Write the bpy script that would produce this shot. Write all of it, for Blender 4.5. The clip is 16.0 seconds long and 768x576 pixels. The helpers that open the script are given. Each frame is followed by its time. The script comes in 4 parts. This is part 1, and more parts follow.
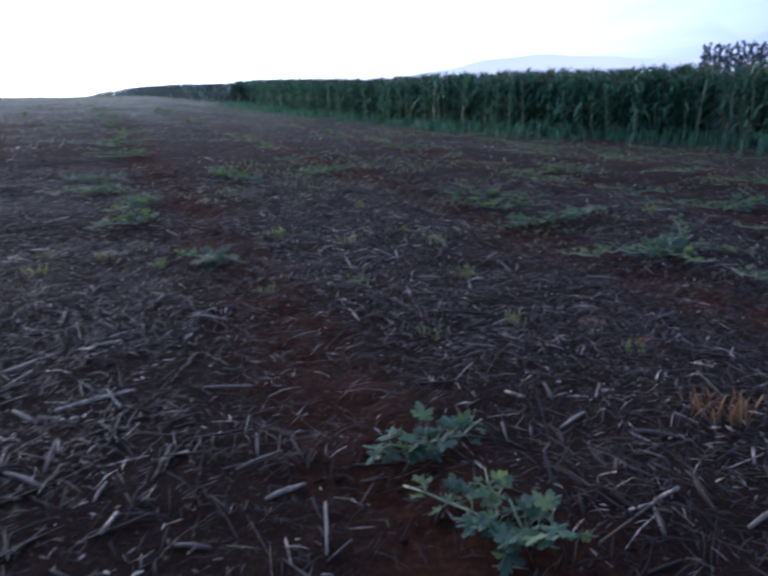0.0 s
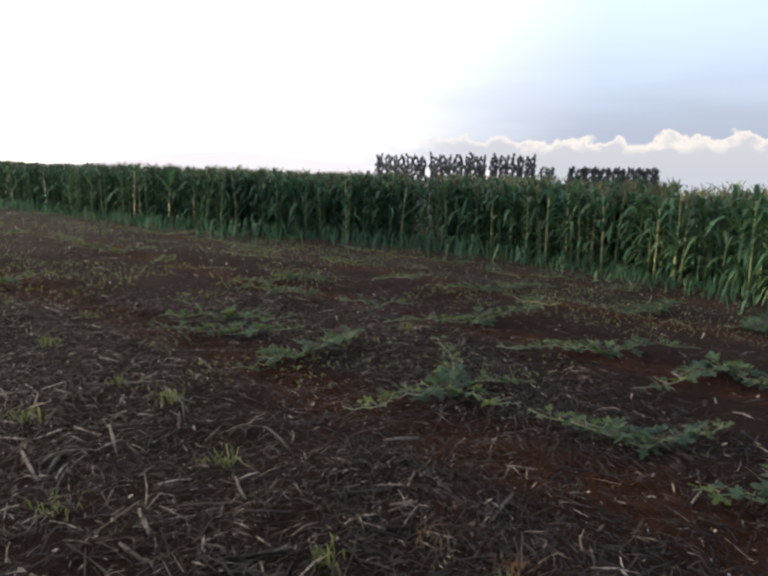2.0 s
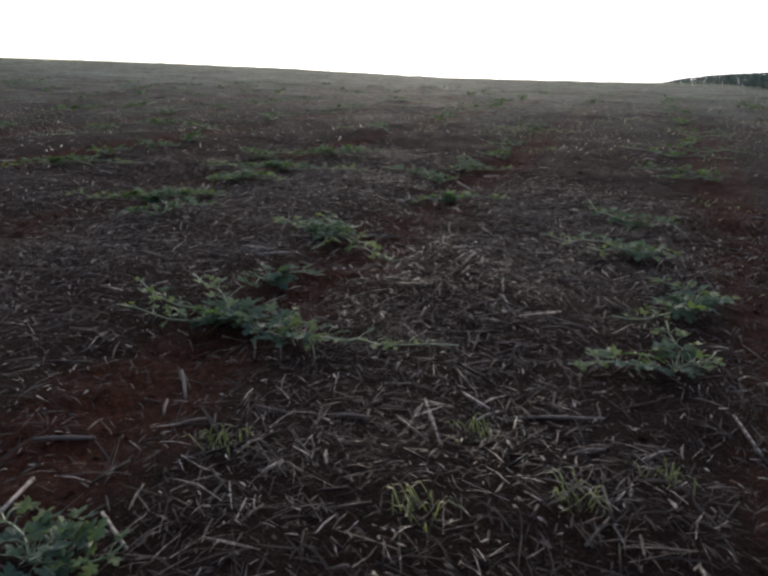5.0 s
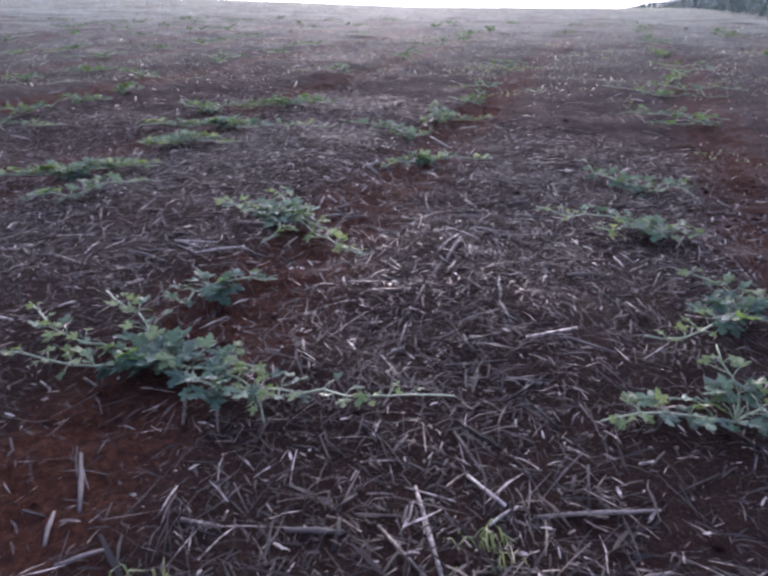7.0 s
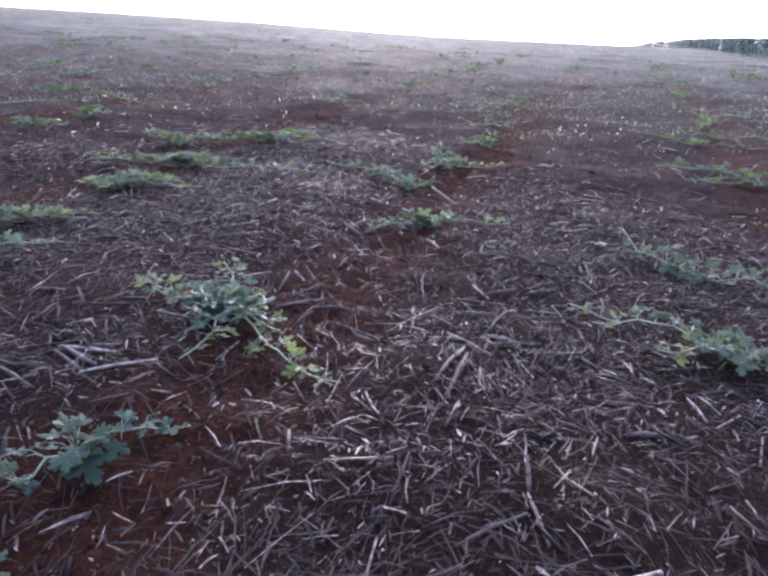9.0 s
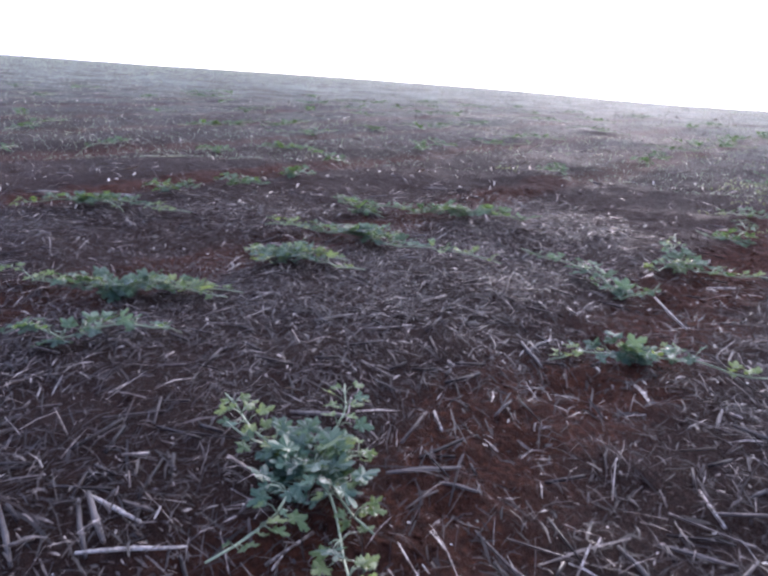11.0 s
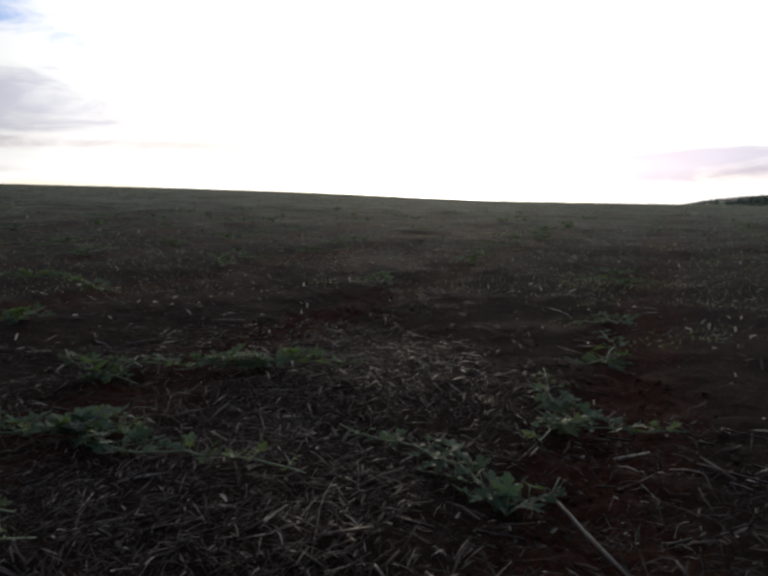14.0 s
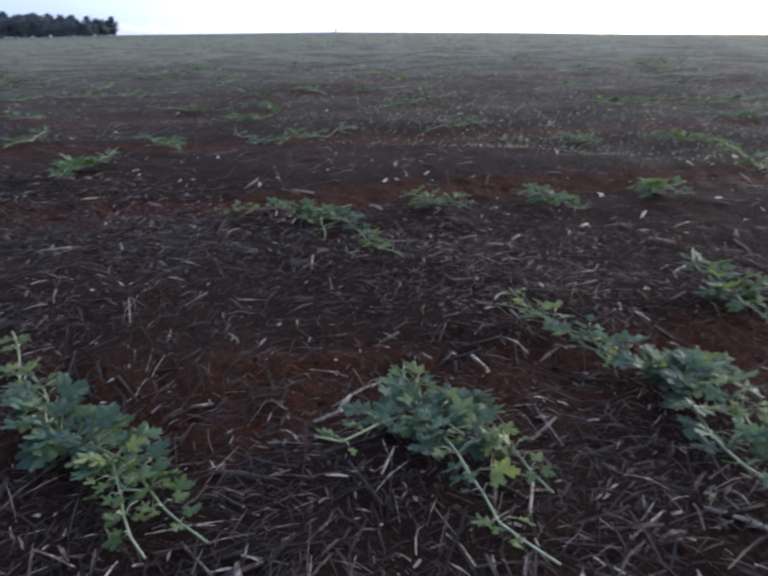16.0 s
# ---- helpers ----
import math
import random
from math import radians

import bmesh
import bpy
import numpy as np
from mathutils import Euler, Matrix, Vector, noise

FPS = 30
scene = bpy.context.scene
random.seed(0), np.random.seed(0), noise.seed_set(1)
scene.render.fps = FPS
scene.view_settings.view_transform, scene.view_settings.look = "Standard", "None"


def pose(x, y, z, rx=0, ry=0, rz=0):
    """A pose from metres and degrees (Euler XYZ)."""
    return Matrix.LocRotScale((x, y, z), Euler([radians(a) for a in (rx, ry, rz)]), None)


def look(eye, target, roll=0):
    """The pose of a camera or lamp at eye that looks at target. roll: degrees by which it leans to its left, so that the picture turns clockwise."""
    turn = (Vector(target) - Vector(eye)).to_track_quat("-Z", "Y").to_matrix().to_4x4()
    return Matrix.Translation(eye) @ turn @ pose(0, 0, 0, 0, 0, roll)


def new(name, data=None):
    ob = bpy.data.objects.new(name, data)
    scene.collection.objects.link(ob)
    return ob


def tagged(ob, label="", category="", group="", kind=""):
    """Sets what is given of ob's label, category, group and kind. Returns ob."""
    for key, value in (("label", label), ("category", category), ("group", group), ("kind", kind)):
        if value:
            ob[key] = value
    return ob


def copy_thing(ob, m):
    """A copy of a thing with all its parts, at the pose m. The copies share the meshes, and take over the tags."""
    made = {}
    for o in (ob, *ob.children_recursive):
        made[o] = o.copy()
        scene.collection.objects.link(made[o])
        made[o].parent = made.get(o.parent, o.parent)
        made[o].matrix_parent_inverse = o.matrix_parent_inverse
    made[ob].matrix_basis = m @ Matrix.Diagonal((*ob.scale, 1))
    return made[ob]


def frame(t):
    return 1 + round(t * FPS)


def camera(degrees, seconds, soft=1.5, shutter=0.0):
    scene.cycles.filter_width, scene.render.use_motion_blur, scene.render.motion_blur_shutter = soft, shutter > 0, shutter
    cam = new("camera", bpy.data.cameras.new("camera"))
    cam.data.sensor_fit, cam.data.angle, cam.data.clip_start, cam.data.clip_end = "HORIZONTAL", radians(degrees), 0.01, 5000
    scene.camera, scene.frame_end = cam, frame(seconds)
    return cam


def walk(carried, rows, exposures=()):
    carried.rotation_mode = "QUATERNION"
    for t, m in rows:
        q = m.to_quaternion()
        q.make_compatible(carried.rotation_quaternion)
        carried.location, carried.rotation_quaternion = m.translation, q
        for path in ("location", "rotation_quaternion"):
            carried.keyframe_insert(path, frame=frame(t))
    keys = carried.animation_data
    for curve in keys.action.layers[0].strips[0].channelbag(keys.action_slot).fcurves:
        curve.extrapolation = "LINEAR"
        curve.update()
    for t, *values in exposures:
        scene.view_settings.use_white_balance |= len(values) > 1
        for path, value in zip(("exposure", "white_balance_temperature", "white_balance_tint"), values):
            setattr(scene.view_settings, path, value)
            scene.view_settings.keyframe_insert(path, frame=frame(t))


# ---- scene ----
cam = camera(63.5, 16.0, soft=2.8, shutter=0.15)
PATH = [
    (0, (-0.248, 3.719, 1.497), (-0.487, 5.609, 0.887), -3.2),
    (0.5, (-0.222, 4.204, 1.473), (0.067, 6.102, 0.914), -1.8),
    (1, (-0.287, 4.547, 1.525), (0.232, 6.411, 1.019), 1.5),
    (1.5, (-0.433, 4.920, 1.594), (0.275, 6.748, 1.196), 1.5),
    (2, (-0.502, 5.274, 1.596), (0.185, 7.118, 1.242), 0.5),
    (2.5, (-0.625, 5.662, 1.595), (-0.110, 7.572, 1.299), 1.9),
    (3, (-0.792, 6.068, 1.627), (-0.192, 7.953, 1.331), 1.8),
    (3.5, (-1.102, 6.315, 1.663), (-1.003, 8.286, 1.338), 0.8),
    (3.8, (-1.345, 6.507, 1.614), (-1.804, 8.417, 1.238), 1.7),
    (4, (-1.476, 6.602, 1.644), (-2.394, 8.331, 1.231), 1.1),
    (4.2, (-1.587, 6.653, 1.668), (-2.808, 8.168, 1.206), -0.2),
    (4.5, (-1.718, 6.697, 1.661), (-3.201, 7.920, 1.109), -0.4),
    (4.7, (-1.847, 6.745, 1.669), (-3.391, 7.884, 1.105), -0.7),
    (6.8, (-2.775, 7.313, 1.773), (-4.278, 8.394, 1.017), -1.6),
    (7, (-2.810, 7.393, 1.789), (-4.249, 8.542, 1.008), -2.1),
    (7.5, (-3.011, 7.667, 1.768), (-4.390, 8.944, 1.083), -1.8),
    (8, (-3.229, 7.927, 1.818), (-4.648, 9.153, 1.122), -0.7),
    (8.2, (-3.351, 8.003, 1.801), (-4.772, 9.233, 1.119), -0.7),
    (10.3, (-4.265, 8.821, 1.813), (-5.817, 9.824, 1.048), 1.4),
    (10.5, (-4.344, 8.895, 1.835), (-5.958, 9.834, 1.118), -0.3),
    (11, (-4.615, 9.131, 1.836), (-6.439, 9.744, 1.292), 1.8),
    (11.5, (-4.883, 9.289, 1.877), (-6.713, 10.000, 1.491), 0.8),
    (12, (-5.186, 9.429, 1.856), (-6.939, 10.374, 1.674), 1.1),
    (12.5, (-5.504, 9.700, 1.825), (-7.143, 10.823, 1.589), -1.5),
    (13, (-5.764, 9.911, 1.883), (-7.381, 11.069, 1.669), 0.1),
    (13.5, (-6.064, 10.115, 1.878), (-7.650, 11.322, 1.710), 0.9),
    (14, (-6.324, 10.297, 1.882), (-7.978, 11.398, 1.655), -1.1),
    (14.5, (-6.636, 10.444, 1.877), (-8.514, 11.091, 1.646), 3.0),
    (15, (-6.968, 10.450, 1.846), (-8.908, 10.731, 1.450), 1.2),
    (15.5, (-7.253, 10.444, 1.880), (-9.178, 10.310, 1.353), 0.3),
    (16, (-7.568, 10.459, 1.880), (-9.326, 9.764, 1.226), 0.7),
]
EXPOSURES = [
    (0.0, 0.05, 4900, 19), (0.8, 0.15, 6300, 11), (1.5, 0.25, 7250, 10), (2.5, 0.05, 7250, 11), (3.0, -0.2, 7200, 11), (3.5, -0.2, 7100, 11), (4.2, -0.35, 6700, 10), (4.7, -0.35, 6300, 11),
    (6.8, 1.1, 5500, 31), (8.2, 1.2, 5450, 31), (10.3, 1.4, 5400, 31), (11.0, 1.3, 5400, 28), (11.5, 0.6, 5450, 20), (12.0, -1.65, 6150, 10), (12.5, -1.85, 6250, 10), (13.5, -1.45, 6250, 9),
    (14.5, -1.55, 6250, 9), (15.0, -1.35, 6150, 9), (15.5, -0.5, 5950, 10), (16.0, 0.55, 5750, 16),
]
walk(cam, [(t, look(eye, target, roll)) for t, eye, target, roll in PATH], EXPOSURES)

# ---- light ----
SUN_BEARING, SUN_ELEVATION = 52.0, 4.2


def toward(bearing, elevation):
    b, e = radians(bearing), radians(elevation)
    return Vector((-math.sin(b) * math.cos(e), math.cos(b) * math.cos(e), math.sin(e)))


SUN_WAY = toward(SUN_BEARING, SUN_ELEVATION)
sun = new("sun", bpy.data.lights.new("sun", "SUN"))
sun.data.energy, sun.data.angle, sun.data.color = 3.4, radians(1.5), (1.0, 0.85, 0.66)
sun.rotation_mode = "QUATERNION"
sun.rotation_quaternion = SUN_WAY.to_track_quat("Z", "Y")

world = bpy.data.worlds.new("evening_sky")
scene.world = world
world.use_nodes = True


class Nodes:
    """A short way of wiring a node tree."""

    def __init__(self, tree):
        self.tree = tree
        tree.nodes.clear()

    def add(self, kind, operation="", **inputs):
        node = self.tree.nodes.new("ShaderNode" + kind)
        if operation:
            node.operation = operation
        for key, value in inputs.items():
            self.put(node.inputs[int(key[1:]) if key[0] == "i" and key[1:].isdigit() else key.replace("_", " ")], value)
        return node

    def put(self, socket, value):
        if isinstance(value, bpy.types.NodeSocket):
            self.tree.links.new(value, socket)
        else:
            socket.default_value = value

    def math(self, op, a, b=0.0, c=0.0, clamp=False):
        node = self.add("Math", op, i0=a, i1=b, i2=c)
        node.use_clamp = clamp
        return node.outputs[0]

    def vec(self, op, a, b=(0, 0, 0)):
        node = self.add("VectorMath", op, i0=a, i1=b)
        return node.outputs["Value"] if op == "DOT_PRODUCT" else node.outputs[0]

    def ramp(self, value, stops, smooth=False):
        node = self.add("ValToRGB", i0=value)
        node.color_ramp.interpolation = "EASE" if smooth else "LINEAR"
        marks = node.color_ramp.elements
        while len(marks) < len(stops):
            marks.new(0.5)
        for mark, (at, colour) in zip(marks, stops):
            mark.position = at
            mark.color = (*colour, 1) if isinstance(colour, tuple) else (colour, colour, colour, 1)
        return node.outputs[0]

    def noise(self, vector, scale, detail=4.0, rough=0.55, distortion=0.0):
        return self.add("TexNoise", Vector=vector, Scale=scale, Detail=detail, Roughness=rough, Distortion=distortion).outputs["Fac"]

    def mix(self, fac, a, b, blend="MIX"):
        node = self.add("Mix")
        node.data_type, node.blend_type = "RGBA", blend
        for slot, value in ((0, fac), (6, a), (7, b)):
            self.put(node.inputs[slot], value)
        return node.outputs[2]


def build_sky():
    n = Nodes(world.node_tree)
    way = n.vec("NORMALIZE", n.add("TexCoord").outputs["Generated"])
    air = n.add("TexSky")
    air.sky_type, air.sun_disc = "NISHITA", False
    air.sun_elevation, air.sun_rotation = radians(SUN_ELEVATION), radians(-SUN_BEARING)
    air.dust_density, air.air_density = 2.5, 1.2
    sky = air.outputs[0]
    near = n.vec("DOT_PRODUCT", way, tuple(SUN_WAY))
    # thin veil of high cloud, brighter towards the sun
    lit = n.math("MAXIMUM", near, 0.0)
    glow = n.math("ADD", n.math("MULTIPLY", n.math("POWER", lit, 2.0), 2.6), n.math("MULTIPLY", n.math("POWER", lit, 14.0), 3.0))
    glow = n.math("ADD", n.math("ADD", glow, n.math("MULTIPLY", n.math("POWER", lit, 120.0), 8.0)), 0.80)
    part = n.add("SeparateXYZ", Vector=way)
    # high thin cloud stands brightest at a middle height
    glow = n.math("ADD", glow, n.ramp(part.outputs[2], [(0.05, 0.0), (0.16, 0.08), (0.36, 0.55), (0.75, 0.0)]))
    tint = n.ramp(n.math("MULTIPLY_ADD", near, 0.5, 0.5), [(0.0, (0.52, 0.67, 1.0)), (0.5, (0.56, 0.71, 1.04)), (0.64, (0.76, 0.85, 1.05)), (0.76, (0.93, 0.95, 1.0)), (0.93, (1.0, 0.98, 0.96)), (1.0, (1.0, 0.95, 0.84))])
    veil = n.vec("MULTIPLY", tint, n.add("CombineXYZ", X=glow, Y=glow, Z=glow).outputs[0])
    flat = n.math("ADD", n.math("ABSOLUTE", part.outputs[2]), 0.10)
    plane = n.add("CombineXYZ", X=n.math("DIVIDE", part.outputs[0], flat), Y=n.math("DIVIDE", part.outputs[1], flat), Z=0.0).outputs[0]
    # uneven thickness of the veil
    thick = n.ramp(n.noise(n.vec("ADD", plane, (3.1, 7.7, 0)), 0.30, 4.0, 0.5, 0.3), [(0.3, 0.86), (0.7, 1.16)], True)
    veil = n.vec("MULTIPLY", veil, thick)
    turn = n.math("ARCTAN2", n.math("MULTIPLY", part.outputs[0], -1.0), part.outputs[1])
    wisp = n.noise(n.add("CombineXYZ", X=n.math("MULTIPLY", turn, 3.0), Y=n.math("MULTIPLY", part.outputs[2], 14.0), Z=0.0).outputs[0], 1.7, 6.0, 0.6, 0.5)
    # long banks of grey cloud on both sides of the sun, blue sky over them: bearing, half width, height, half depth, shade
    for bearing, wide, high, deep, shade in ((101, 27, 9.5, 3.6, (0.60, 0.61, 0.72)), (29, 18, 3.9, 1.9, (0.54, 0.55, 0.70)), (98, 14, 4.3, 0.7, (0.62, 0.59, 0.60)),
                                             (103, 28, 16.0, 3.4, (0.36, 0.52, 0.90)), (96, 26, 2.4, 1.6, (1.0, 0.94, 0.78)), (20, 16, 18.0, 4.0, (0.62, 0.72, 0.95)), (72, 20, 6.4, 0.9, (0.66, 0.62, 0.68))):
        u = n.math("DIVIDE", n.math("SUBTRACT", turn, radians(bearing)), radians(wide))
        v = n.math("DIVIDE", n.math("SUBTRACT", part.outputs[2], math.sin(radians(high))), radians(deep))
        far_off = n.math("ADD", n.math("MULTIPLY", u, u), n.math("MULTIPLY", v, v))
        body = n.ramp(n.math("ADD", far_off, n.math("MULTIPLY_ADD", wisp, 2.6, -1.2)), [(0.2, 1.0), (1.0, 0.0)], True)
        veil = n.vec("MULTIPLY", veil, n.mix(body, (1, 1, 1, 1), (*shade, 1)))
    # a bank of cumulus low over the horizon, away from the sun
    puff = n.noise(n.vec("MULTIPLY", way, (1, 1, 1.4)), 22.0, 4.0, 0.5)
    top = n.math("MULTIPLY_ADD", n.ramp(puff, [(0.42, 0.0), (0.72, 1.0)]), 0.030, 0.050)
    above = n.math("SUBTRACT", top, part.outputs[2])
    under = n.math("MULTIPLY", above, 220.0, clamp=True)
    rim = n.ramp(n.math("MULTIPLY", above, 60.0, clamp=True), [(0.0, (0.95, 0.93, 0.93)), (0.4, (0.78, 0.80, 0.88)), (1.0, (0.55, 0.62, 0.76))])
    away = n.ramp(near, [(0.05, 1.0), (0.42, 0.0)], True)
    veil = n.mix(n.math("MULTIPLY", under, away), veil, rim)
    both = n.vec("ADD", n.vec("MULTIPLY", sky, (0.05, 0.05, 0.05)), n.vec("MULTIPLY", veil, (0.92, 0.92, 0.92)))
    back = n.add("Background", Color=both, Strength=1.0)
    n.add("OutputWorld", Surface=back.outputs[0])


build_sky()

# ---- ground shape ----
CENTRE = (-4.0, 8.5)
ROW_WAY = (math.cos(radians(31)), math.sin(radians(31)))


def crest_angle(bearing):
    """How far the brow of the hill lies below the field's own plane, in degrees, by bearing."""
    return np.interp(bearing, [-180, -60, 4, 18, 33, 47, 53, 63, 76, 92, 100, 116, 134, 180], [0.4, 0.6, 0.9, 1.3, 1.65, 1.75, 1.6, 1.3, 1.05, 0.8, 0.6, 0.3, 0.22, 0.4])


def lattice(ix, iy, seed):
    h = np.sin(ix * 127.1 + iy * 311.7 + seed * 74.7) * 43758.5453
    return h - np.floor(h)


def value_noise(x, y, seed=0):
    ix, iy = np.floor(x), np.floor(y)
    fx, fy = x - ix, y - iy
    fx, fy = fx * fx * (3 - 2 * fx), fy * fy * (3 - 2 * fy)
    a = lattice(ix, iy, seed) * (1 - fx) + lattice(ix + 1, iy, seed) * fx
    b = lattice(ix, iy + 1, seed) * (1 - fx) + lattice(ix + 1, iy + 1, seed) * fx
    return a * (1 - fy) + b * fy - 0.5


def row_offset(x, y):
    """Metres from the middle line of the nearest tilled strip; the strips lie 3 m apart."""
    q = x * ROW_WAY[0] + y * ROW_WAY[1] + 0.4 + 0.25 * value_noise(x * 0.3, y * 0.3, 9)
    return (q + 1.5) % 3.0 - 1.5


def ground(x, y):
    """The height of the field without its clods."""
    x, y = np.asarray(x, float), np.asarray(y, float)
    dx, dy = x - CENTRE[0], y - CENTRE[1]
    d = np.hypot(dx, dy)
    slope = np.tan(np.radians(crest_angle(np.degrees(np.arctan2(-dx, dy)))))
    k, brow = slope**2 / 6.0, 3.0 / slope
    drop = np.where(d < 2 * brow, k * d**2, 4 * k * brow**2 + 4 * k * brow * (d - 2 * brow))
    return -0.06998 * x + 0.00184 * y - drop


def soil(x, y):
    """The same with tilled strips and clods."""
    strip = np.exp(-((row_offset(x, y) / 0.42) ** 2))
    fine = 0.026 * value_noise(x * 7, y * 7, 1) + 0.022 * value_noise(x * 13, y * 13, 2)
    broad = 0.07 * value_noise(x * 0.9, y * 0.9, 3) + 0.035 * value_noise(x * 2.6, y * 2.6, 4)
    return ground(x, y) + broad + fine * (0.7 + 1.2 * strip) - 0.03 * strip


# ---- materials ----
def material(name, rough=0.8):
    mat = bpy.data.materials.new(name)
    mat.use_nodes = True
    n = Nodes(mat.node_tree)
    bsdf = n.add("BsdfPrincipled", Roughness=rough)
    n.add("OutputMaterial", Surface=bsdf.outputs[0])
    return mat, n, bsdf


def soil_material():
    mat, n, bsdf = material("red_soil", 1.0)
    at = n.add("NewGeometry").outputs["Position"]
    part = n.add("SeparateXYZ", Vector=at)
    warp = n.math("MULTIPLY_ADD", n.noise(at, 0.5, 2.0), 0.5, 0.15)
    q = n.math("ADD", n.math("ADD", n.math("MULTIPLY", part.outputs[0], ROW_WAY[0]), n.math("MULTIPLY", part.outputs[1], ROW_WAY[1])), warp)
    off = n.math("ABSOLUTE", n.math("SUBTRACT", n.math("FLOORED_MODULO", n.math("ADD", q, 1.5), 3.0), 1.5))
    strip = n.ramp(n.math("ADD", off, n.math("MULTIPLY", n.noise(at, 2.2, 5.0, 0.65), 0.9)), [(0.62, 1.0), (1.0, 0.0)], True)
    strip = n.math("MULTIPLY", strip, n.ramp(n.noise(at, 0.7, 3.0, 0.6), [(0.35, 0.65), (0.6, 1.0)]))
    red = n.ramp(n.noise(at, 26.0, 6.0, 0.65), [(0.3, (0.012, 0.0037, 0.0019)), (0.55, (0.050, 0.0160, 0.0072)), (0.78, (0.110, 0.038, 0.0160))])
    mulch = n.ramp(n.noise(at, 60.0, 6.0, 0.75), [(0.32, (0.0035, 0.0021, 0.0017)), (0.52, (0.0140, 0.0083, 0.0062)), (0.75, (0.052, 0.034, 0.026))])
    base = n.mix(n.math("MULTIPLY_ADD", strip, 0.58, 0.14), mulch, red)
    # thin green weed growth seen over the far field, paled to take in haze
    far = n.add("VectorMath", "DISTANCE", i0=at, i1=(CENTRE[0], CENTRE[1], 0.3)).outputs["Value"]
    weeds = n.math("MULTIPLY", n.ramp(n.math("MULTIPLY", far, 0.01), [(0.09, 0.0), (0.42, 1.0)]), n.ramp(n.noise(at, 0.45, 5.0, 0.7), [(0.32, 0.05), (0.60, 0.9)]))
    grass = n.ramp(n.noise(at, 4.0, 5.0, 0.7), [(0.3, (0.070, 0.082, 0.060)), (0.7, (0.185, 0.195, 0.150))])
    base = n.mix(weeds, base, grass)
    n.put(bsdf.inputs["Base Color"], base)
    n.put(bsdf.inputs["Specular IOR Level"], 0.08)
    bump = n.add("Bump", Strength=1.0, Distance=0.035, Height=n.noise(at, 32.0, 8.0, 0.75))
    n.put(bsdf.inputs["Normal"], bump.outputs[0])
    return mat


def varied(name, stops, rough=0.7, scale=30.0, spec=0.4, per_object=False, grain=0.35, translucent=None, through_light=0.3):
    """A material whose pieces differ: a ramp by piece, and a grain on top of it."""
    mat, n, bsdf = material(name, rough)
    pick = n.add("ObjectInfo").outputs["Random"] if per_object else n.add("NewGeometry").outputs["Random Per Island"]
    at = n.add("TexCoord").outputs["Object"]
    grained = n.math("MULTIPLY_ADD", n.math("SUBTRACT", n.noise(at, scale, 4.0, 0.6), 0.5), grain * 2, pick)
    colour = n.ramp(grained, stops)
    n.put(bsdf.inputs["Base Color"], colour)
    n.put(bsdf.inputs["Specular IOR Level"], spec)
    bump = n.add("Bump", Strength=0.3, Distance=0.004, Height=n.noise(at, scale * 3, 3.0))
    n.put(bsdf.inputs["Normal"], bump.outputs[0])
    if translucent:
        out = mat.node_tree.nodes["Material Output"]
        glowing = n.add("BsdfTranslucent", Color=(*translucent, 1))
        both = n.add("MixShader", i0=through_light, i1=bsdf.outputs[0], i2=glowing.outputs[0])
        n.put(out.inputs["Surface"], both.outputs[0])
    return mat


SOIL = soil_material()
STRAW = varied("maize_straw", [(0.0, (0.003, 0.0020, 0.0016)), (0.45, (0.0090, 0.0058, 0.0046)), (0.76, (0.028, 0.0195, 0.0155)), (0.93, (0.125, 0.094, 0.073)), (1.0, (0.40, 0.325, 0.26))], 0.6, 40, 0.2, False, 0.26, (0.16, 0.11, 0.072), 0.18)
HUSK = varied("pale_husk", [(0.0, (0.09, 0.072, 0.056)), (0.6, (0.19, 0.16, 0.13)), (1.0, (0.40, 0.355, 0.30))], 0.2, 60, 0.8, False, 0.25, (0.80, 0.72, 0.60), 0.35)
DRY = varied("dead_rust_grass", [(0.0, (0.050, 0.020, 0.008)), (0.6, (0.105, 0.048, 0.018)), (1.0, (0.20, 0.115, 0.048))], 0.7, 30, 0.3, False, 0.3, (0.20, 0.10, 0.035))
CANE = varied("dry_maize_cane", [(0.0, (0.035, 0.026, 0.020)), (0.6, (0.095, 0.072, 0.056)), (0.9, (0.18, 0.142, 0.112)), (1.0, (0.34, 0.285, 0.23))], 0.62, 60, 0.3, True)
OLD_LEAF = [(0.0, (0.011, 0.028, 0.021)), (0.35, (0.022, 0.047, 0.033)), (0.7, (0.040, 0.074, 0.046)), (0.92, (0.070, 0.108, 0.058)), (1.0, (0.14, 0.16, 0.055))]
MELON_LEAF = varied("melon_leaf", OLD_LEAF, 0.6, 25, 0.25, False, 0.3, (0.13, 0.20, 0.05), 0.35)
MELON_LEAF_SINGLE = varied("melon_leaf_single", OLD_LEAF, 0.6, 25, 0.25, True, 0.3, (0.13, 0.20, 0.05), 0.3)
YOUNG_LEAF = varied("young_melon_leaf", [(0.0, (0.030, 0.058, 0.020)), (0.6, (0.060, 0.098, 0.030)), (1.0, (0.115, 0.14, 0.045))], 0.5, 25, 0.3, True, 0.3, (0.22, 0.28, 0.06), 0.4)
MELON_VINE = varied("melon_vine", [(0.0, (0.10, 0.135, 0.06)), (1.0, (0.24, 0.265, 0.15))], 0.55, 30, 0.4, True)
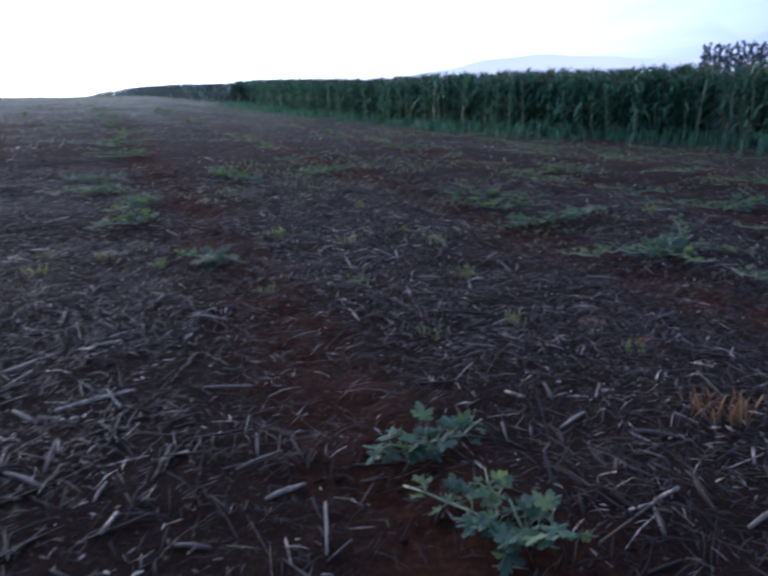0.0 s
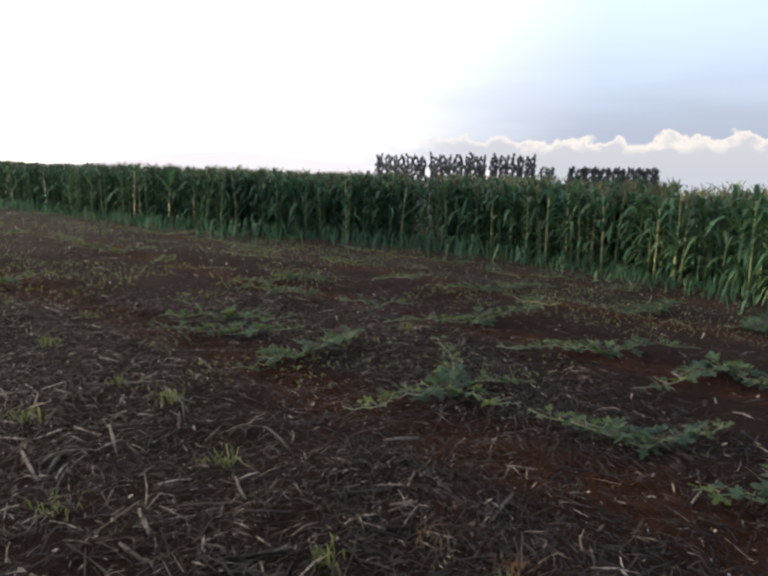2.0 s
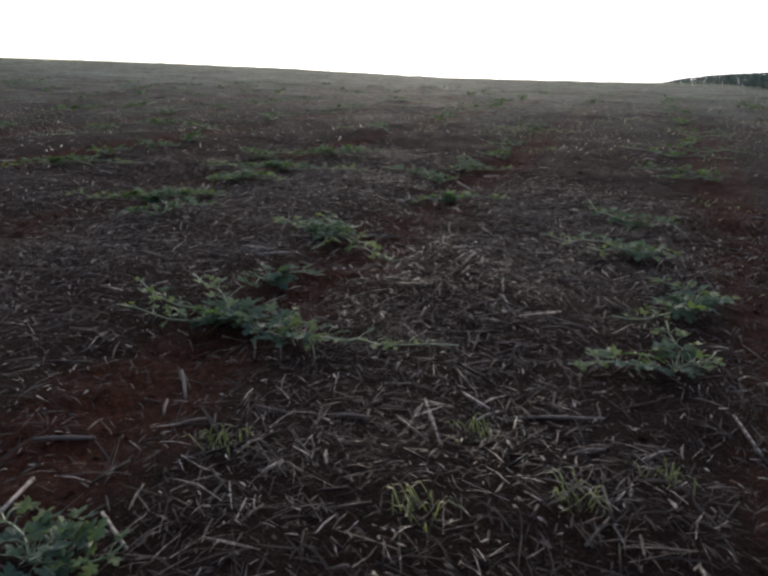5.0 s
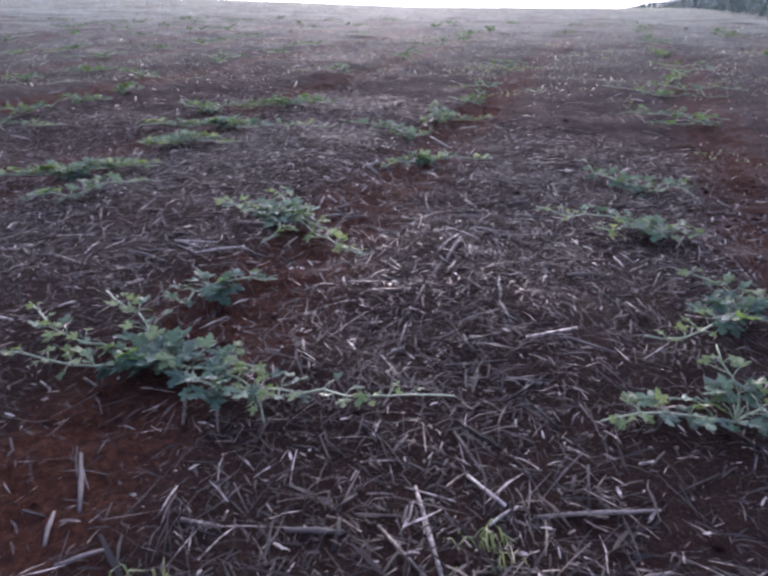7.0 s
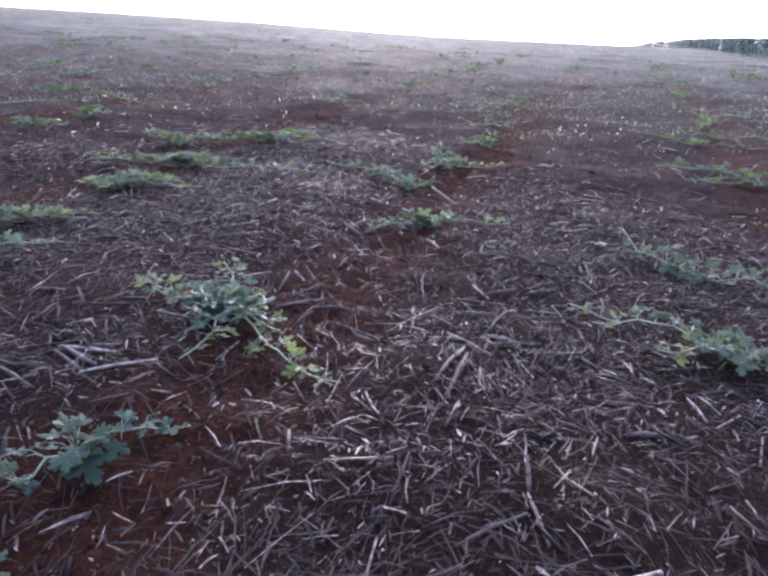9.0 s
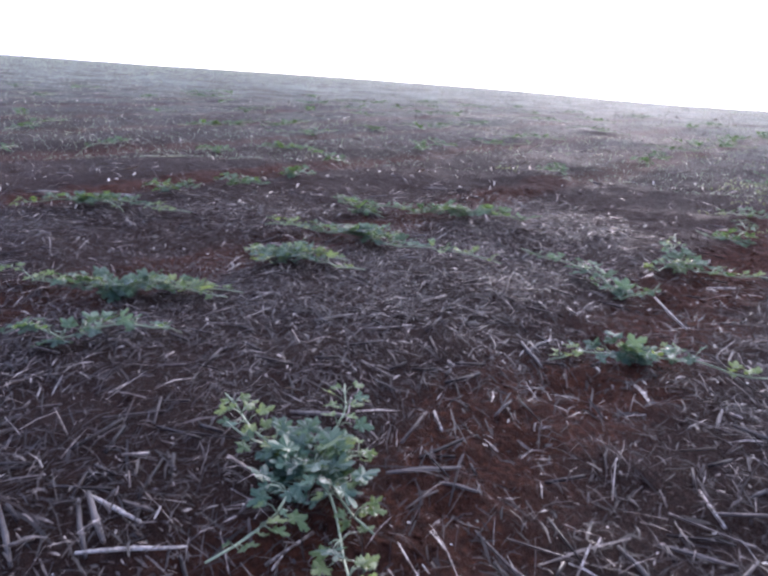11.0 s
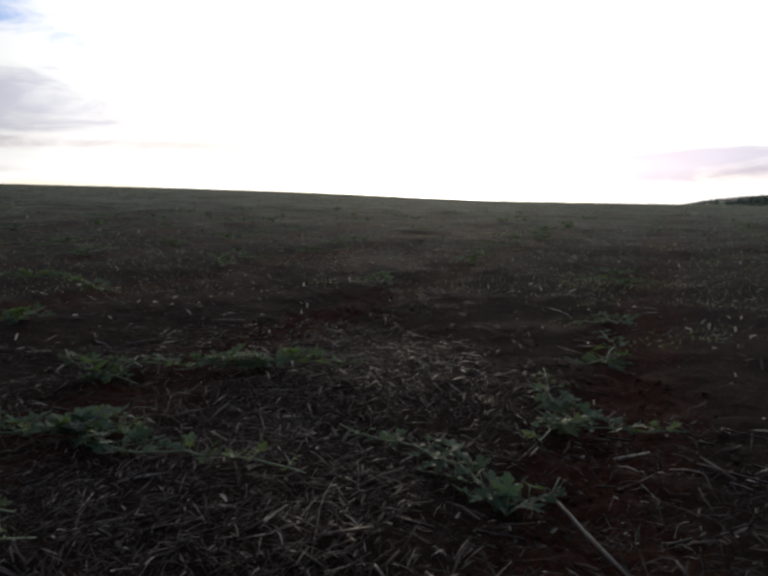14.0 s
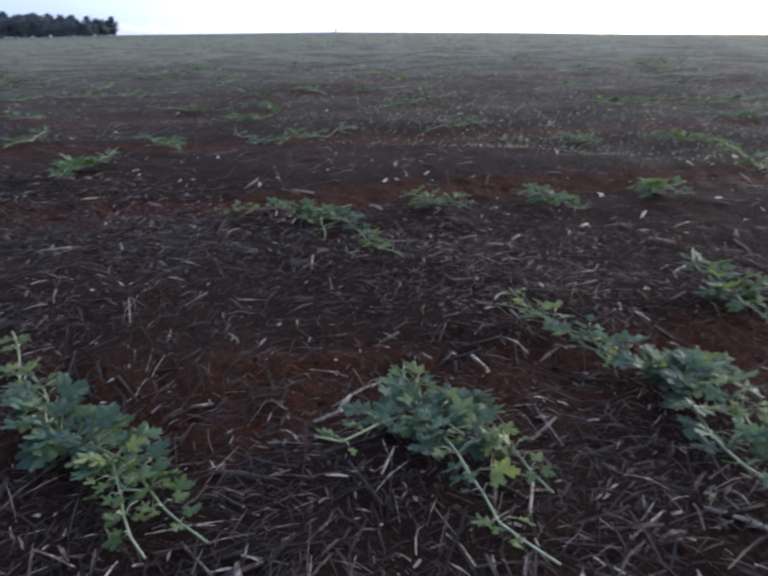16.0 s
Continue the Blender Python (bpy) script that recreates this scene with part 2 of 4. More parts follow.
WEED = varied("yellowing_grass", [(0.0, (0.045, 0.062, 0.022)), (0.5, (0.10, 0.115, 0.04)), (1.0, (0.20, 0.175, 0.075))], 0.6, 30, 0.3, False, 0.3, (0.25, 0.30, 0.06))
MAIZE_LEAF = varied("maize_leaf", [(0.0, (0.022, 0.060, 0.038)), (0.5, (0.046, 0.112, 0.066)), (0.94, (0.072, 0.150, 0.082)), (1.0, (0.13, 0.18, 0.090))], 0.6, 8, 0.25, False, 0.25, (0.07, 0.16, 0.075), 0.3)
# same crop farther off: haze put into the paler, bluer leaf colour
HAZED_MAIZE = varied("hazed_maize_leaf", [(0.0, (0.040, 0.075, 0.058)), (0.5, (0.070, 0.118, 0.088)), (1.0, (0.110, 0.160, 0.115))], 0.6, 8, 0.25)
MAIZE_STALK = varied("maize_stalk", [(0.0, (0.07, 0.10, 0.04)), (0.6, (0.14, 0.18, 0.07)), (1.0, (0.26, 0.24, 0.12))], 0.5, 12, 0.4, True)
TASSEL = varied("maize_tassel", [(0.0, (0.05, 0.065, 0.035)), (1.0, (0.13, 0.125, 0.07))], 0.7, 20, 0.3)
BARK = varied("eucalyptus_bark", [(0.0, (0.10, 0.085, 0.075)), (1.0, (0.28, 0.25, 0.22))], 0.8, 3, 0.3, True)
# crowns of the far trees, with distance haze mixed into the bluish colour
HAZED_TREE_LEAF = varied("hazed_eucalyptus_leaf", [(0.0, (0.036, 0.050, 0.058)), (1.0, (0.070, 0.092, 0.098))], 0.6, 2, 0.3)


def haze_material():
    mat, n, bsdf = material("hazy_distance", 1.0)
    at = n.add("NewGeometry").outputs["Position"]
    colour = n.ramp(n.noise(at, 0.004, 4.0), [(0.3, (0.74, 0.74, 0.87)), (0.7, (0.81, 0.80, 0.89))])
    n.put(bsdf.inputs["Base Color"], (0.05, 0.06, 0.07, 1))
    n.put(bsdf.inputs["Emission Color"], colour)
    n.put(bsdf.inputs["Emission Strength"], 1.0)
    return mat


# pale see-through blades that brighten the far field as haze would
HAZED_SEEDLING = varied("hazed_seedling", [(0.0, (0.045, 0.060, 0.038)), (0.6, (0.090, 0.110, 0.072)), (1.0, (0.15, 0.16, 0.115))], 0.6, 6, 0.25, False, 0.3, (0.30, 0.32, 0.22), 0.5)


HAZE = haze_material()


# ---- building helpers ----
def mesh_from(name, verts, faces, mat, smooth=False):
    data = bpy.data.meshes.new(name)
    data.from_pydata([tuple(v) for v in verts], [], faces)
    data.materials.append(mat)
    if smooth:
        data.polygons.foreach_set("use_smooth", [True] * len(data.polygons))
    data.update()
    return data


def sheet(name, verts, quads, mat, smooth=False):
    """A mesh from arrays of corners and of equal-sided faces."""
    verts, quads = np.asarray(verts, np.float32), np.asarray(quads, np.int32)
    data = bpy.data.meshes.new(name)
    data.vertices.add(len(verts))
    data.vertices.foreach_set("co", verts.ravel())
    side = quads.shape[1]
    data.loops.add(quads.size)
    data.loops.foreach_set("vertex_index", quads.ravel())
    data.polygons.add(len(quads))
    data.polygons.foreach_set("loop_start", np.arange(0, quads.size, side, dtype=np.int32))
    data.polygons.foreach_set("loop_total", np.full(len(quads), side, np.int32))
    if smooth:
        data.polygons.foreach_set("use_smooth", np.ones(len(quads), bool))
    data.materials.append(mat)
    data.update(calc_edges=True)
    data.validate()
    return data


def part(name, data, parent, label=""):
    ob = new(name, data)
    ob.parent = parent
    return tagged(ob, label)


def tube(path, radii, sides=5):
    """Corners and faces of a tapered tube along a path."""
    verts, faces = [], []
    path = [Vector(p) for p in path]
    for i, p in enumerate(path):
        ahead = (path[min(i + 1, len(path) - 1)] - path[max(i - 1, 0)]).normalized()
        a = ahead.orthogonal().normalized()
        b = ahead.cross(a)
        for s in range(sides):
            w = 2 * math.pi * s / sides
            verts.append(p + radii[i] * (math.cos(w) * a + math.sin(w) * b))
    for i in range(len(path) - 1):
        for s in range(sides):
            t = (s + 1) % sides
            faces.append((i * sides + s, i * sides + t, (i + 1) * sides + t, (i + 1) * sides + s))
    faces.append(tuple(range(sides))[::-1])
    faces.append(tuple(range((len(path) - 1) * sides, len(path) * sides)))
    return verts, faces


def join(pieces):
    verts, faces = [], []
    for v, f in pieces:
        base = len(verts)
        verts.extend(v)
        faces.extend(tuple(i + base for i in face) for face in f)
    return verts, faces


def laid(piece, m):
    return [m @ Vector(v) for v in piece[0]], piece[1]


# ---- the ground ----
def spread(low, high, step, far, growth=1.13):
    inner = list(np.arange(low, high, step))
    out, gap, at = [], step, inner[-1]
    while at < far:
        gap *= growth
        at += gap
        out.append(at)
    back, gap, at = [], step, low
    while at > -far:
        gap *= growth
        at -= gap
        back.append(at)
    return np.array(back[::-1] + inner + out)


def build_ground():
    xs, ys = spread(-13.5, 4.5, 0.05, 3500), spread(4.6, 14.5, 0.05, 3500)
    gx, gy = np.meshgrid(xs, ys, indexing="ij")
    verts = np.stack([gx, gy, soil(gx, gy)], -1).reshape(-1, 3)
    i, j = np.meshgrid(np.arange(len(xs) - 1), np.arange(len(ys) - 1), indexing="ij")
    a = (i * len(ys) + j).ravel()
    quads = np.stack([a, a + len(ys), a + len(ys) + 1, a + 1], -1)
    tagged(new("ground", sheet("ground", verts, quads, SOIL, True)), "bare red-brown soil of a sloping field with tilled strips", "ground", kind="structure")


build_ground()


def soil_at(x, y):
    return float(soil(np.array([x]), np.array([y]))[0])


# ---- maize ----
def maize_leaf(rng, base, azimuth, length, rise, width):
    """An arching blade with a folded midrib: corners and faces."""
    verts, faces = [], []
    out = Vector((math.cos(azimuth), math.sin(azimuth), 0))
    side = Vector((-out.y, out.x, 0))
    steps = 4
    droop = rng.uniform(0.6, 1.25)
    for i in range(steps + 1):
        t = i / steps
        p = base + out * length * (t - 0.12 * t * t) + Vector((0, 0, rise * length * (1.1 * t - droop * t * t)))
        w = width * (0.55 + 1.2 * t - 1.72 * t * t)
        fold = Vector((0, 0, 0.35 * w))
        verts += [p - side * w + fold, p, p + side * w + fold]
    for i in range(steps):
        a = 3 * i
        faces += [(a, a + 1, a + 4, a + 3), (a + 1, a + 2, a + 5, a + 4)]
    return verts, faces


def maize_shape(rng, tall, leaves=11):
    """Stalk, blades and tassel of one plant, standing at the origin."""
    bend = Vector((rng.uniform(-0.06, 0.06), rng.uniform(-0.06, 0.06), 0))
    stem = [Vector((0, 0, -0.05)) + bend * (t * t) + Vector((0, 0, t * tall * 0.9)) for t in (0, 0.3, 0.65, 1.0)]
    stalk = tube(stem, [0.013, 0.012, 0.009, 0.005], 5)
    blades = []
    turn = rng.uniform(0, 6.28)
    for k in range(leaves):
        t = 0.08 + 0.86 * k / (leaves - 1)
        turn += math.pi + rng.uniform(-0.5, 0.5)
        size = tall * (0.20 + 0.22 * math.sin(math.pi * min(1, t * 1.05))) * rng.uniform(0.8, 1.15)
        base = bend * (t * t) + Vector((0, 0, t * tall * 0.9))
        blades.append(maize_leaf(rng, base, turn, size, rng.uniform(0.9, 1.5) + 0.4 * t, rng.uniform(0.018, 0.030)))
    spikes = []
    top = stem[-1]
    for k in range(6):
        w = 2 * math.pi * k / 6 + rng.uniform(-0.3, 0.3)
        lean = 0.0 if k == 0 else rng.uniform(0.03, 0.08)
        tip = top + Vector((lean * math.cos(w), lean * math.sin(w), rng.uniform(0.10, 0.17)))
        spikes.append(tube([top, (top + tip) / 2 + Vector((0, 0, 0.015)), tip], [0.004, 0.005, 0.002], 3))
    return stalk, join(blades), join(spikes)


EDGE = [(13.5, -4.0), (12.0, 6.0), (10.6, 13.6), (10.2, 15.8), (9.5, 18.8), (6.9, 22.4), (1.0, 24.4), (-2.7, 28.6), (-8.0, 35.0), (-20.0, 54.0), (-60.0, 116.0), (-140.0, 226.0)]


def along(s):
    """The point at s metres on the field's edge, and the way into the maize."""
    for (ax, ay), (bx, by) in zip(EDGE, EDGE[1:]):
        run = math.hypot(bx - ax, by - ay)
        if s <= run:
            t = s / run
            return ax + t * (bx - ax), ay + t * (by - ay), (by - ay) / run, -(bx - ax) / run
        s -= run
    return bx, by, (by - ay) / run, -(bx - ax) / run


def maize_height(x):
    return float(np.clip(1.86 + 0.042 * x, 1.65, 2.26))


def build_maize():
    rng = random.Random(5)
    shapes = [maize_shape(rng, 1.0) for _ in range(7)]
    # the blades are thicker for their height than the shape of unit height
    first = []
    for k, (stalk, blades, spikes) in enumerate(shapes):
        plant = new("maize_plant")
        part("stalk", mesh_from("stalk", *stalk, MAIZE_STALK, True), plant, "pale green maize stalk")
        part("leaves", mesh_from("leaves", *blades, MAIZE_LEAF, True), plant)
        part("tassel", mesh_from("tassel", *spikes, TASSEL), plant, "straw-coloured tassel")
        tagged(plant, "green maize plant with drooping leaves at the field edge", "maize plant", "maize plants along the field edge")
        first.append(plant)
    used = 0
    for k in range(300):
        s = 9.0 + 44.0 * (k + rng.random()) / 300
        d = rng.uniform(0.0, 1.1)
        ex, ey, nx, ny = along(s)
        x, y = ex + nx * d, ey + ny * d
        tall = maize_height(x) * rng.uniform(0.86, 1.05)
        m = pose(x, y, float(ground(x, y)) - 0.02, 0, 0, rng.uniform(0, 360))
        wide = tall * rng.uniform(1.0, 1.35)
        if used < len(first):
            ob = first[used]
            ob.matrix_basis = m
        else:
            ob = copy_thing(first[used % len(first)], m)
        ob.scale = (wide, wide, tall)
        used += 1
    # the standing crop behind, past counting
    stock = []
    for tall_leaves in (10, 9, 8, 10, 9):
        stalk, blades, spikes = maize_shape(rng, 1.0, tall_leaves)
        stock.append((join([(stalk[0], stalk[1][:15]), blades]), spikes))

    def crop(name, spots, label, mat):
        packs = [[np.array([tuple(v) for v in kind[w][0]]) for kind in stock] for w in (0, 1)]
        out_v, out_f, base = [[], []], [[], []], [0, 0]
        for x, y, tall, wide in spots:
            kind = rng.randrange(len(stock))
            a = rng.uniform(0, 6.283)
            c, s = math.cos(a), math.sin(a)
            g = float(ground(x, y)) - 0.02
            for w in (0, 1):
                v = packs[w][kind]
                out_v[w].append(np.stack([x + wide * (c * v[:, 0] - s * v[:, 1]), y + wide * (s * v[:, 0] + c * v[:, 1]), g + tall * v[:, 2]], -1))
                out_f[w].extend(tuple(i + base[w] for i in f) for f in stock[kind][w][1])
                base[w] += len(v)
        field = new(name, mesh_from(name, np.concatenate(out_v[0]).tolist(), out_f[0], mat, True))
        tagged(field, label, "maize crop", kind="stuff")
        part("tassels", mesh_from("tassels", np.concatenate(out_v[1]).tolist(), out_f[1], TASSEL), field)

    spots = []
    for _ in range(2600):
        s, d = rng.uniform(2, 62), 0.4 + 7.5 * rng.random() ** 1.5
        ex, ey, nx, ny = along(s)
        x, y = ex + nx * d, ey + ny * d
        tall = maize_height(x) * rng.uniform(0.85, 1.05)
        spots.append((x, y, tall, tall * rng.uniform(1.1, 1.5)))
    crop("maize_crop", spots, "dense stand of green maize behind the field edge", MAIZE_LEAF)
    spots = []
    for _ in range(1500):
        s, d = rng.uniform(5, 60), 7 + 60 * rng.random() ** 1.3
        ex, ey, nx, ny = along(s)
        x, y = ex + nx * d, ey + ny * d
        tall = maize_height(x) * rng.uniform(0.88, 1.06)
        spots.append((x, y, tall, tall * 2.6))
    for _ in range(1500):
        s, d = 60 + 250 * rng.random() ** 1.6, 30 * rng.random() ** 2.5
        ex, ey, nx, ny = along(s)
        x, y = ex + nx * d, ey + ny * d
        spots.append((x, y, 1.42 * rng.uniform(0.95, 1.05), 2.3 * (1.4 + d * 0.05)))
    crop("far_maize_crop", spots, "far rows of green maize down the slope", HAZED_MAIZE)


build_maize()


# ---- melon plants ----
def lobed_leaf(rng, size):
    """A deeply cut, cupped melon leaf, its base at the origin, lying along +x: five lobes, each notched into rounded teeth."""
    rim = []
    centre = Vector((0.36 * size, 0, 0.03 * size))
    lobes = [(-132, 0.58), (-70, 0.80), (0, 1.0), (70, 0.80), (132, 0.58)]
    for k, (angle, reach) in enumerate(lobes):
        turn = angle + rng.uniform(-7, 7)
        long = reach * rng.uniform(0.88, 1.1)
        for off, far in ((-32, 0.36), (-27, 0.74), (-19, 0.82), (-13, 0.80), (-9, 0.98), (0, 1.04), (9, 0.98), (13, 0.80), (19, 0.82), (27, 0.74), (32, 0.36)):
            w = radians(turn + off)
            r = max(0.28, long * far) * size * 0.64 * rng.uniform(0.93, 1.06)
            lift = 0.20 * r * abs(math.sin(w)) - 0.26 * r * r / size + 0.10 * r * math.cos(radians(off * 6)) * rng.uniform(0.4, 1.6)
            rim.append(centre + Vector((r * math.cos(w), r * math.sin(w), lift)))
    rim.append(Vector((0.06 * size, 0, 0.0)))
    faces = [(0, i, i + 1) for i in range(1, len(rim))] + [(0, len(rim), 1)]
    return [centre] + rim, faces


def runner_path(rng, x, y, azimuth, length):
    """A vine that creeps over the soil and lifts at its tip."""
    path = []
    a = radians(azimuth)
    bend, phase = rng.uniform(-0.8, 0.8), rng.uniform(0, 6.28)
    steps = max(5, int(length / 0.09))
    px, py = x, y
    upturn = rng.choice((0.01, 0.03, 0.06, 0.11))
    for i in range(steps + 1):
        t = i / steps
        lift = 0.035 + 0.05 * math.sin(t * 3.1) * rng.uniform(0.7, 1.2) + upturn * max(0, t - 0.72) / 0.28
        path.append(Vector((px, py, soil_at(px, py) + lift)))
        way = a + bend * (t - 0.5) + 0.22 * math.sin(7 * t + phase)
        px += math.cos(way) * length / steps
        py += math.sin(way) * length / steps
    return path


LEAF_RNG = random.Random(11)
LEAVES = [lobed_leaf(LEAF_RNG, 1.0) for _ in range(6)]
LEAF_MESHES = [mesh_from("leaf", *leaf, MELON_LEAF_SINGLE, False) for leaf in LEAVES]
YOUNG_MESHES = [mesh_from("young_leaf", *leaf, YOUNG_LEAF, False) for leaf in LEAVES[:3]]


def melon_plant(x, y, runners, label, seed, lush=1.0, single=False):
    """A spreading melon plant: creeping vines from one crown, each set with stalked lobed leaves."""
    rng = random.Random(seed)
    plant = new("melon_plant")
    plant.location = (x, y, soil_at(x, y))
    tagged(plant, label, "melon plant", "melon plants in rows")
    back = Matrix.Translation((-x, -y, -plant.location.z))
    for azimuth, length in runners:
        path = runner_path(rng, x, y, azimuth, length)
        vine = tube([back @ p for p in path], [0.0056 - 0.0026 * i / len(path) for i in range(len(path))], 5)
        stalks, leaves = [], []
        count = int((9 + 35 * length) * lush)
        bare = rng.uniform(0.80, 0.93)
        for k in range(count):
            t = bare * rng.random() ** 1.2 if k > 2 else rng.uniform(bare, 0.99)
            at = path[int(t * (len(path) - 1))].copy()
            swing = rng.choice((-1, 1)) * rng.uniform(0.6, 1.9)
            way = radians(azimuth) + swing
            reach = rng.uniform(0.02, 0.10) * (1.0 - 0.55 * t)
            rise = rng.uniform(0.0, 0.07) * (1.1 - 0.75 * t)
            tip = at + Vector((math.cos(way) * reach, math.sin(way) * reach, rise))
            tip.z = max(tip.z, soil_at(tip.x, tip.y) + 0.025)
            stalks.append(tube([back @ at, back @ ((at + tip) / 2 + Vector((0, 0, 0.012))), back @ tip], [0.0024, 0.0020, 0.0015], 3))
            size = rng.choice((rng.uniform(0.055, 0.085), rng.uniform(0.08, 0.125))) * (1.12 - 0.66 * t)
            m = (back @ Matrix.Translation(tip)) @ Euler((rng.uniform(-0.5, 0.5), rng.uniform(-0.6, 0.4), way + rng.uniform(-0.5, 0.5))).to_matrix().to_4x4()
            leaves.append((m, size, t))
        stem = part("vine", mesh_from("vine", *join([vine] + stalks), MELON_VINE, True), plant, "pale hairy creeping stem")
        if single:
            for m, size, t in leaves:
                leaf = part("leaf", rng.choice(YOUNG_MESHES if t > rng.uniform(0.4, 0.8) else LEAF_MESHES), stem)
                leaf.matrix_basis = m @ Matrix.Diagonal((size, size, size, 1))
        else:
            pieces = [laid(rng.choice(LEAVES), m @ Matrix.Diagonal((size * 1.15, size * 1.15, size * 1.15, 1))) for m, size, t in leaves]
            part("foliage", mesh_from("foliage", *join(pieces), MELON_LEAF), stem)


LUSH = "sprawling melon plant with grey-green lobed leaves on red soil"
THIN = "thin melon vine creeping over straw with small green leaves"
melon_plant(-8.93, 8.75, [(-121, 0.68), (65, 0.58), (60, 0.75), (-70, 0.23), (83, 0.44), (-118, 0.92), (72, 0.8)], LUSH, 100, 1.0, True)
melon_plant(-9.46, 9.86, [(-158, 0.42), (-28, 0.46), (61, 0.39), (47, 0.80), (-151, 0.45), (58, 0.6)], LUSH, 101, 1.0, True)
melon_plant(-10.05, 10.76, [(-128, 1.05), (-82, 0.35), (28, 0.48), (155, 0.4), (-120, 1.0), (32, 1.5)], LUSH, 102, 1.0, True)
melon_plant(-11.68, 8.25, [(-67, 0.78), (54, 1.22), (31, 0.65)], LUSH, 103, 1.0, True)
melon_plant(-12.15, 9.03, [(-112, 0.34), (59, 0.43)], THIN, 104)
melon_plant(-12.58, 9.87, [(-99, 0.33), (42, 0.44)], THIN, 105)
melon_plant(-13.08, 10.67, [(-97, 0.19), (52, 0.27)], THIN, 106)
melon_plant(-12.42, 5.11, [(30, 0.85), (178, 0.54)], THIN, 107)
melon_plant(-11.13, 11.04, [(-151, 0.4), (30, 0.36)], THIN, 108)
melon_plant(-15.63, 9.79, [(-103, 0.37), (72, 0.3)], THIN, 109)
melon_plant(-15.98, 11.0, [(-93, 0.55), (61, 0.46)], THIN, 110)
melon_plant(-16.02, 4.76, [(-75, 0.4), (80, 0.6)], THIN, 111)
melon_plant(-19.59, 9.97, [(-54, 0.95), (103, 0.82)], THIN, 112)
melon_plant(-20.4, 11.81, [(-55, 0.99), (127, 0.94)], THIN, 113)
melon_plant(-6.66, 9.56, [(-155, 0.63), (155, 0.67), (-123, 0.37), (107, 0.24), (-45, 0.6), (6, 0.95), (20, 0.4)], LUSH, 114, 1.0, True)
melon_plant(-8.1, 8.5, [(-116, 0.37), (70, 0.66)], THIN, 115)
melon_plant(-8.2, 12.17, [(-166, 1.13), (80, 0.29)], THIN, 116)
melon_plant(-8.68, 13.2, [(145, 0.66), (29, 0.62), (-65, 0.56)], LUSH, 117, 1.0, True)
melon_plant(-7.37, 11.53, [(-85, 0.52), (66, 0.32), (41, 0.74)], LUSH, 118, 1.0, True)
melon_plant(-10.62, 12.1, [(-114, 1.5), (35, 0.8), (-120, 0.7)], LUSH, 119)
melon_plant(-5.46, 8.17, [(-117, 0.68), (-154, 0.85), (-177, 0.65), (27, 0.56), (36, 1.44), (7, 0.79)], LUSH, 120, 1.0, True)
melon_plant(-5.93, 8.63, [(-72, 0.28), (80, 0.41)], THIN, 121)
melon_plant(-4.78, 11.43, [(-161, 0.91), (14, 0.28), (-114, 0.54)], LUSH, 122, 1.0, True)
melon_plant(-5.41, 12.34, [(163, 0.82), (11, 0.39)], THIN, 123)
melon_plant(-3.89, 10.58, [(154, 0.6), (-105, 0.7), (78, 0.36)], LUSH, 124, 1.0, True)
melon_plant(-3.54, 9.72, [(-121, 0.57), (132, 0.38), (51, 0.2)], LUSH, 125, 1.0, True)
melon_plant(1.65, 9.48, [(-154, 1.18), (0, 0.82), (69, 1.49), (-77, 0.62)], LUSH, 126, 1.0, True)
melon_plant(2.38, 8.18, [(115, 0.87), (16, 1.05), (110, 0.59)], LUSH, 127, 1.0, True)
melon_plant(2.62, 7.37, [(163, 0.57), (-104, 0.48), (52, 0.5)], LUSH, 128, 1.0, True)
melon_plant(0.62, 10.6, [(-142, 0.74), (42, 1.21)], THIN, 129)
melon_plant(3.87, 10.44, [(-177, 1.33), (-6, 1.3)], LUSH, 130)
melon_plant(4.71, 9.65, [(-164, 1.55), (-98, 1.04)], LUSH, 131)
melon_plant(3.26, 11.88, [(-172, 1.42), (30, 1.81)], LUSH, 132)
melon_plant(0.24, 12.24, [(-166, 0.77), (-34, 0.85)], LUSH, 133)
melon_plant(1.59, 15.34, [(-146, 1.36), (-46, 0.87)], THIN, 134)
melon_plant(4.8, 14.48, [(-170, 1.24), (10, 1.65)], LUSH, 135)
melon_plant(6.6, 12.57, [(-158, 1.09), (26, 1.65)], THIN, 136)
melon_plant(7.24, 11.29, [(140, 0.45), (25, 2.57)], THIN, 137)
melon_plant(-0.04, 5.48, [(150, 0.48), (116, 0.28), (-6, 0.21)], LUSH, 138, 1.0, True)
melon_plant(-0.4, 6.05, [(-154, 0.29), (25, 0.27)], THIN, 139)
melon_plant(-3.77, 13.15, [(143, 0.71), (-48, 1.08)], THIN, 140)
melon_plant(-2.47, 14.01, [(-115, 1.01), (52, 0.97)], THIN, 141)
melon_plant(-3.96, 6.85, [(-165, 0.23), (102, 0.2), (51, 0.32)], LUSH, 142, 1.0, True)
melon_plant(1.1, 13.95, [(-28, 0.75), (150, 0.65)], LUSH, 191)
melon_plant(0.2, 11.5, [(174, 0.75), (-6, 0.75)], LUSH, 192)
melon_plant(-2.33, 8.51, [(150, 0.3), (20, 0.3), (-70, 0.25)], LUSH, 190, 1.0, True)


